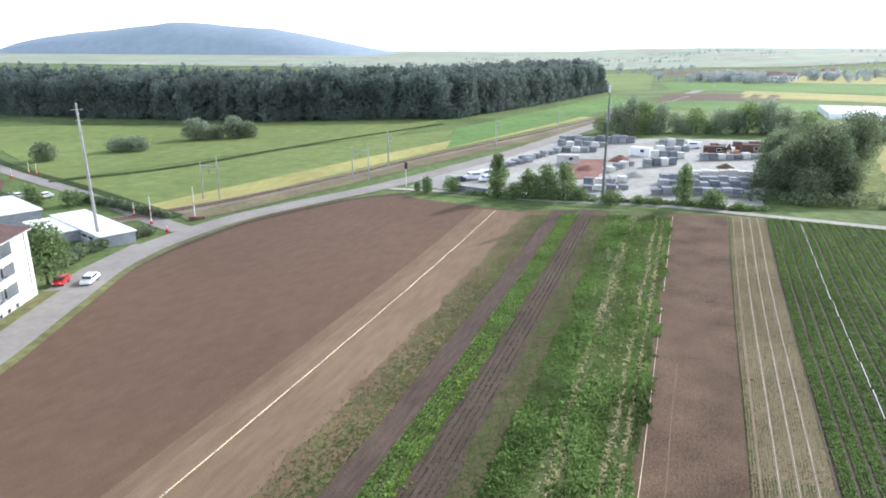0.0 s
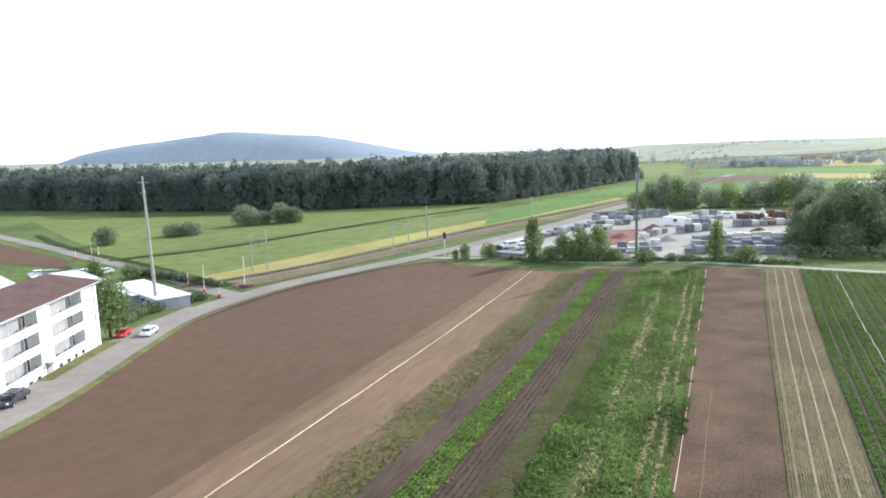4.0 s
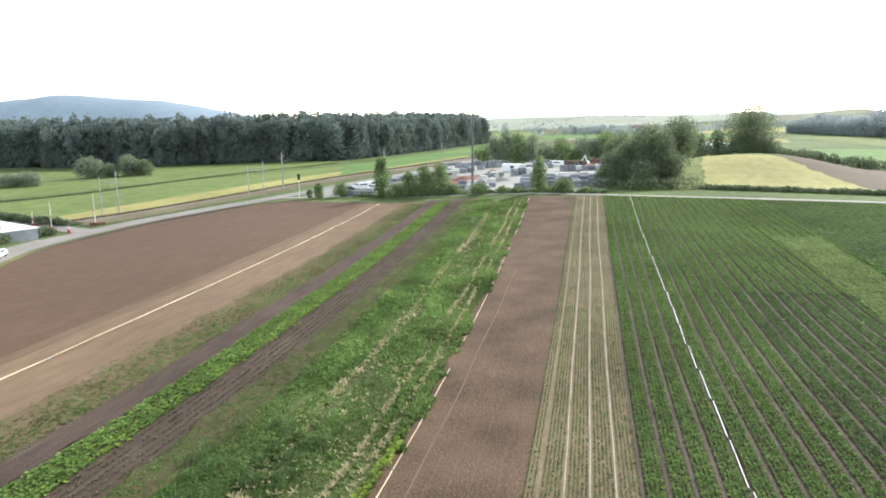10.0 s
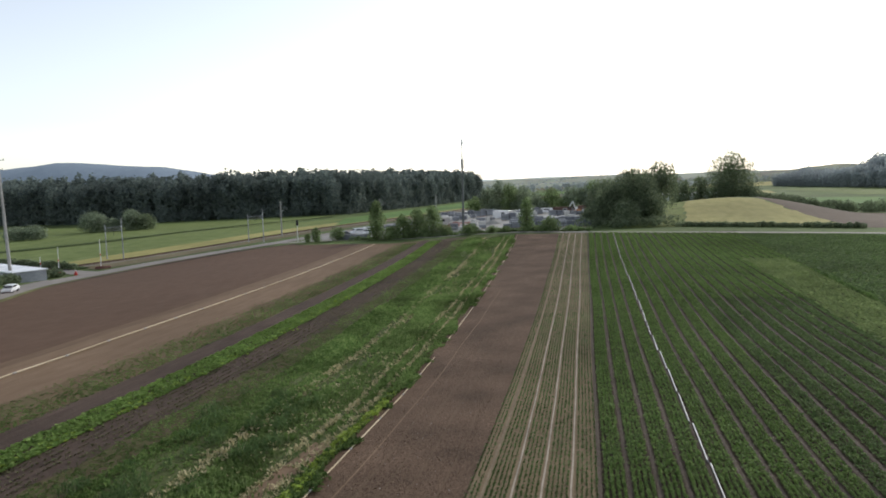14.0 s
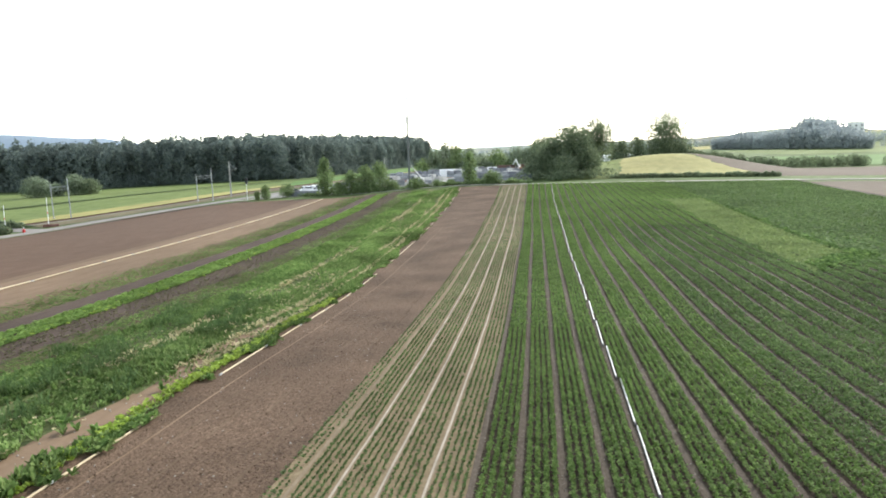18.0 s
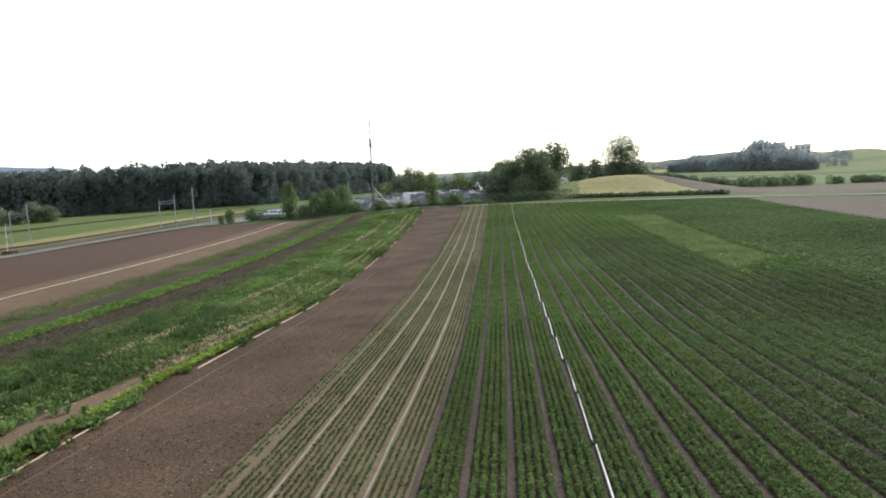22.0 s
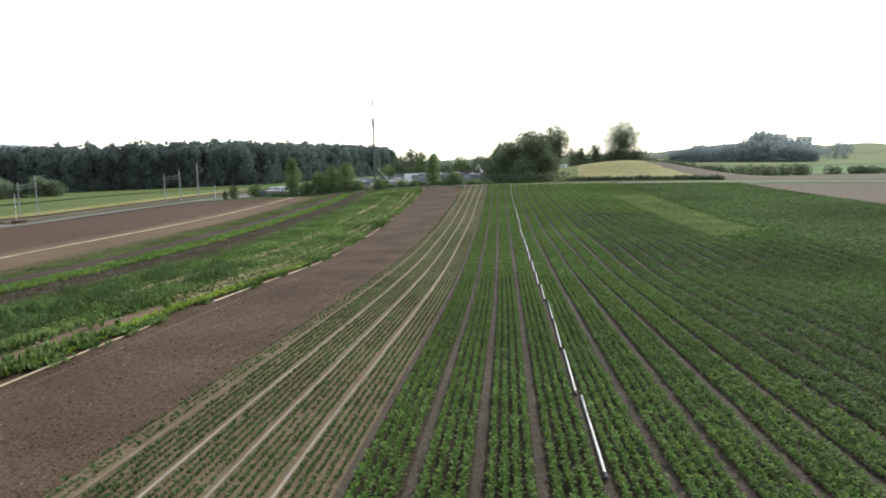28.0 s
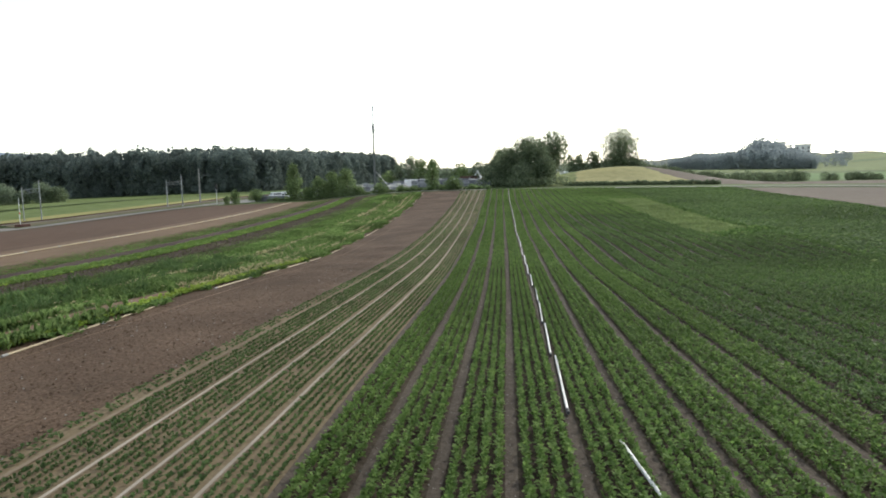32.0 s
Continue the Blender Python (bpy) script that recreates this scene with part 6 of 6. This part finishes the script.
def heap(x, y, r, h, mat, label, seed=0):
    bm = bmesh.new()
    g = np.random.default_rng(seed)
    rings, seg = 6, 18
    rows_ = []
    for i in range(rings):
        t_ = i / rings
        rows_.append([bm.verts.new((r * (1 - t_) * (1 + g.normal(0, 0.05)) * math.cos(2 * math.pi * k / seg), r * (1 - t_) * (1 + g.normal(0, 0.05)) * math.sin(2 * math.pi * k / seg),
                                    h * t_ ** 0.9 + g.normal(0, 0.03) * (i > 0))) for k in range(seg)])
    tip = bm.verts.new((0, 0, h * 0.93))
    for a, b in zip(rows_, rows_[1:]):
        for k in range(seg):
            bm.faces.new((a[k], a[(k + 1) % seg], b[(k + 1) % seg], b[k]))
    for k in range(seg):
        bm.faces.new((rows_[-1][k], rows_[-1][(k + 1) % seg], tip))
    me = bpy.data.meshes.new("gravel_pile")
    bm.to_mesh(me)
    bm.free()
    me.materials.append(mat)
    ob = tagged(new("gravel_pile", me), label, "pile", "gravel piles in the yard")
    ob.matrix_world = pose(x, y, float(terrain(x, y)) + 0.05)


heap(-33, 213, 3.2, 1.8, RED_GRIT, "heap of reddish brick grit", 1)
heap(-27, 186, 2.6, 1.5, YARD, "heap of pale gravel", 2)
heap(-40, 198, 3.0, 1.4, RED_GRIT, "heap of reddish brick grit", 3)
heap(-22, 252, 3.6, 2.2, YARD, "heap of pale gravel", 4)
heap(-6, 203, 2.4, 1.3, SOIL, "heap of brown earth", 5)


def container(x, y, rz, mat, label, l=6.0):
    top = stand("container", x, y, label, "container", "site containers", rz, 0.08)
    bm = boxes(((0, 0, 1.3), (l, 2.4, 2.5), 0, 0.04))
    for k in range(int(l / 0.4)):
        for s in (-1, 1):
            box(bm, (-l / 2 + 0.3 + k * 0.4, s * 1.21, 1.3), (0.16, 0.06, 2.2))
    part("shell", bm, mat, top)
    d = part("door", boxes(((-l / 2 - 0.03, 0, 1.25), (0.08, 2.0, 2.2))), mat, top)
    part("handle", boxes(((-l / 2 - 0.09, 0.1, 1.2), (0.05, 0.06, 1.4))), STEEL, d)
    w = part("window", boxes(((0.8, -1.26, 1.6), (1.2, 0.05, 0.8))), GLASS, top)
    part("frame", boxes(((0.8, -1.28, 2.03), (1.3, 0.06, 0.06)), ((0.8, -1.28, 1.17), (1.3, 0.08, 0.06)), ((0.18, -1.28, 1.6), (0.06, 0.06, 0.9)), ((1.42, -1.28, 1.6), (0.06, 0.06, 0.9))), WHITE_PAINT, w)


container(-47, 209, 12, BLOCK_PALE, "white site container in the yard")
container(-28, 222, -20, WHITE_PAINT, "white site container in the yard")
container(-8, 226, 8, RUST, "rust-brown container in the yard")
container(2, 230, 10, RUST, "rust-brown container in the yard")
for x, y, rz, mt, lb, v in ((-66, 181, 40, WHITE_PAINT, "white van parked at the yard entrance", True), (-64, 184.5, 42, WHITE_PAINT, "white van parked at the yard entrance", True), (-61, 187, 44, SILVER_PAINT, "silver car parked in the yard", False),
                           (-69.5, 177.5, 38, DARK_PAINT, "dark car parked at the yard entrance", False), (-62, 179, 44, WHITE_PAINT, "white car parked in the yard", False), (-14, 240, 5, WHITE_PAINT, "white van parked among the stacks", True)):
    car("van" if v else "car", x, y, rz, mt, lb, 4.9 if v else 4.3, v)


def excavator(x, y, rz):
    top = stand("excavator", x, y, "small excavator with a pale raised boom", "excavator", "", rz, 0.08)
    for s in (-0.8, 0.8):
        part("crawler", boxes(((0, s, 0.35), (2.6, 0.45, 0.65), 0, 0.15)), RUBBER, top)
    part("house", boxes(((0.2, 0, 1.15), (2.0, 1.7, 0.9), 0, 0.08)), ORANGE, top)
    cab = part("cab", boxes(((-0.4, 0.4, 1.95), (1.1, 0.9, 1.1), 0, 0.08)), WHITE_PAINT, top)
    part("cab_window", boxes(((-0.97, 0.4, 2.05), (0.06, 0.75, 0.7))), GLASS, cab)
    bm = bmesh.new()
    cyl(bm, (-0.7, -0.3, 1.3), (-2.2, -0.3, 4.4), 0.2, 0.16, 6)
    part("boom", bm, WHITE_PAINT, top)
    bm = bmesh.new()
    cyl(bm, (-2.2, -0.3, 4.4), (-3.6, -0.3, 2.6), 0.15, 0.11, 6)
    part("arm", bm, WHITE_PAINT, top)
    part("bucket", boxes(((-3.7, -0.3, 2.3), (0.7, 0.8, 0.6), 0, 0.1)), DARK, top)


excavator(-3, 224, 40)
conv = stand("mast_strut", -26.4, 160.4, "slanting pale steel strut leaning on the mast", "strut", "", 180)
bm = bmesh.new()
cyl(bm, (0, 0, -0.1), (4.6, 0.9, 5.6), 0.13, 0.1, 8)
part("tube", bm, STEEL, conv)
part("footing", boxes(((0, 0, 0.05), (0.7, 0.7, 0.4), 0, 0.04)), CONCRETE, conv)

# ---- greenhouse tunnels and far houses ----
for k in range(6):
    x, y = 40 + 0.4 * k, 350 + k * 7.2
    top = stand("film_tunnel", x, y, "white plastic film tunnel in the fields", "greenhouse", "film tunnels", 1)
    n_ = 10
    v, f = [], []
    for e in (0, 27):
        v += [(e, 3.2 * math.cos(math.pi * i / n_), 3.0 * math.sin(math.pi * i / n_) ** 0.8) for i in range(n_ + 1)]
    f = [(i, i + 1, n_ + 2 + i, n_ + 1 + i) for i in range(n_)] + [tuple(range(n_ + 1))[::-1], tuple(range(n_ + 1, 2 * n_ + 2))]
    mesh_object("film", v, f, FOIL, top)
    for e in (0, 9, 18, 27):
        bm = bmesh.new()
        for i in range(n_):
            a, b = v[i], v[i + 1]
            cyl(bm, (e, a[1] * 1.01, a[2] * 1.01), (e, b[1] * 1.01, b[2] * 1.01), 0.05, 0.05, 4)
        part("hoop", bm, STEEL, top)


FAR_ROOF = material("pale_roof_tiles", [(0.26, 0.19, 0.16), (0.3, 0.225, 0.19), (0.34, 0.26, 0.22)], scale=(1, 1, 1), big=0.2, mottle=0.1)


def far_house(x, y, rz, w, d, h, label):
    top = stand("house", x, y, label, "house", "houses far off", rz, -0.2)
    part("wall", boxes(((0, 0, h / 2), (w, d, h))), WHITE, top)
    v = [(-w / 2 - 0.4, -d / 2 - 0.4, h), (w / 2 + 0.4, -d / 2 - 0.4, h), (w / 2 + 0.4, d / 2 + 0.4, h), (-w / 2 - 0.4, d / 2 + 0.4, h), (-w / 2 - 0.4, 0, h + d * 0.4), (w / 2 + 0.4, 0, h + d * 0.4)]
    mesh_object("roof", v, [(0, 1, 5, 4), (2, 3, 4, 5), (0, 4, 3), (1, 2, 5), (3, 2, 1, 0)], FAR_ROOF, top)
    for k in range(3):
        part("window", boxes(((-w / 3 + k * w / 3, -d / 2 - 0.03, h * 0.6), (1.1, 0.08, 1.3))), GLASS, top)
    part("door", boxes(((w * 0.17, -d / 2 - 0.03, 1.05), (1.0, 0.08, 2.1))), DARK, top)


far_house(52, 690, 10, 11, 8, 5, "white farmhouse far off in the plain")
far_house(66, 698, -15, 9, 7, 4.5, "white farmhouse far off in the plain")
far_house(110, 790, 20, 12, 8, 5, "white farmhouse far off in the plain")


def far_block(x, y, rz, w, d, top_z, label):
    """A flat-roofed block whose lower storeys stand behind trees."""
    top = stand("apartment_house", x, y, label, "house", "houses far off", rz, -0.2)
    h = top_z - float(terrain(x, y))
    # white walls instead of grey: haze over the far blocks put into colour
    part("wall", boxes(((0, 0, h / 2), (w, d, h))), WHITE, top)
    part("roof", boxes(((0, 0, h + 0.2), (w + 0.8, d + 0.8, 0.4))), CONCRETE, top)
    for row in range(int(h // 2.9)):
        for k in range(3):
            part("window", boxes(((-w / 3 + k * w / 3, -d / 2 - 0.03, 1.7 + 2.9 * row), (1.3, 0.08, 1.4))), GLASS, top)


far_block(244.7, 572, -22, 9, 9, 23, "pale flat-roofed block behind the wood")
far_block(260.0, 564, -22, 12, 9, 20.5, "wide pale flat-roofed block behind the wood")
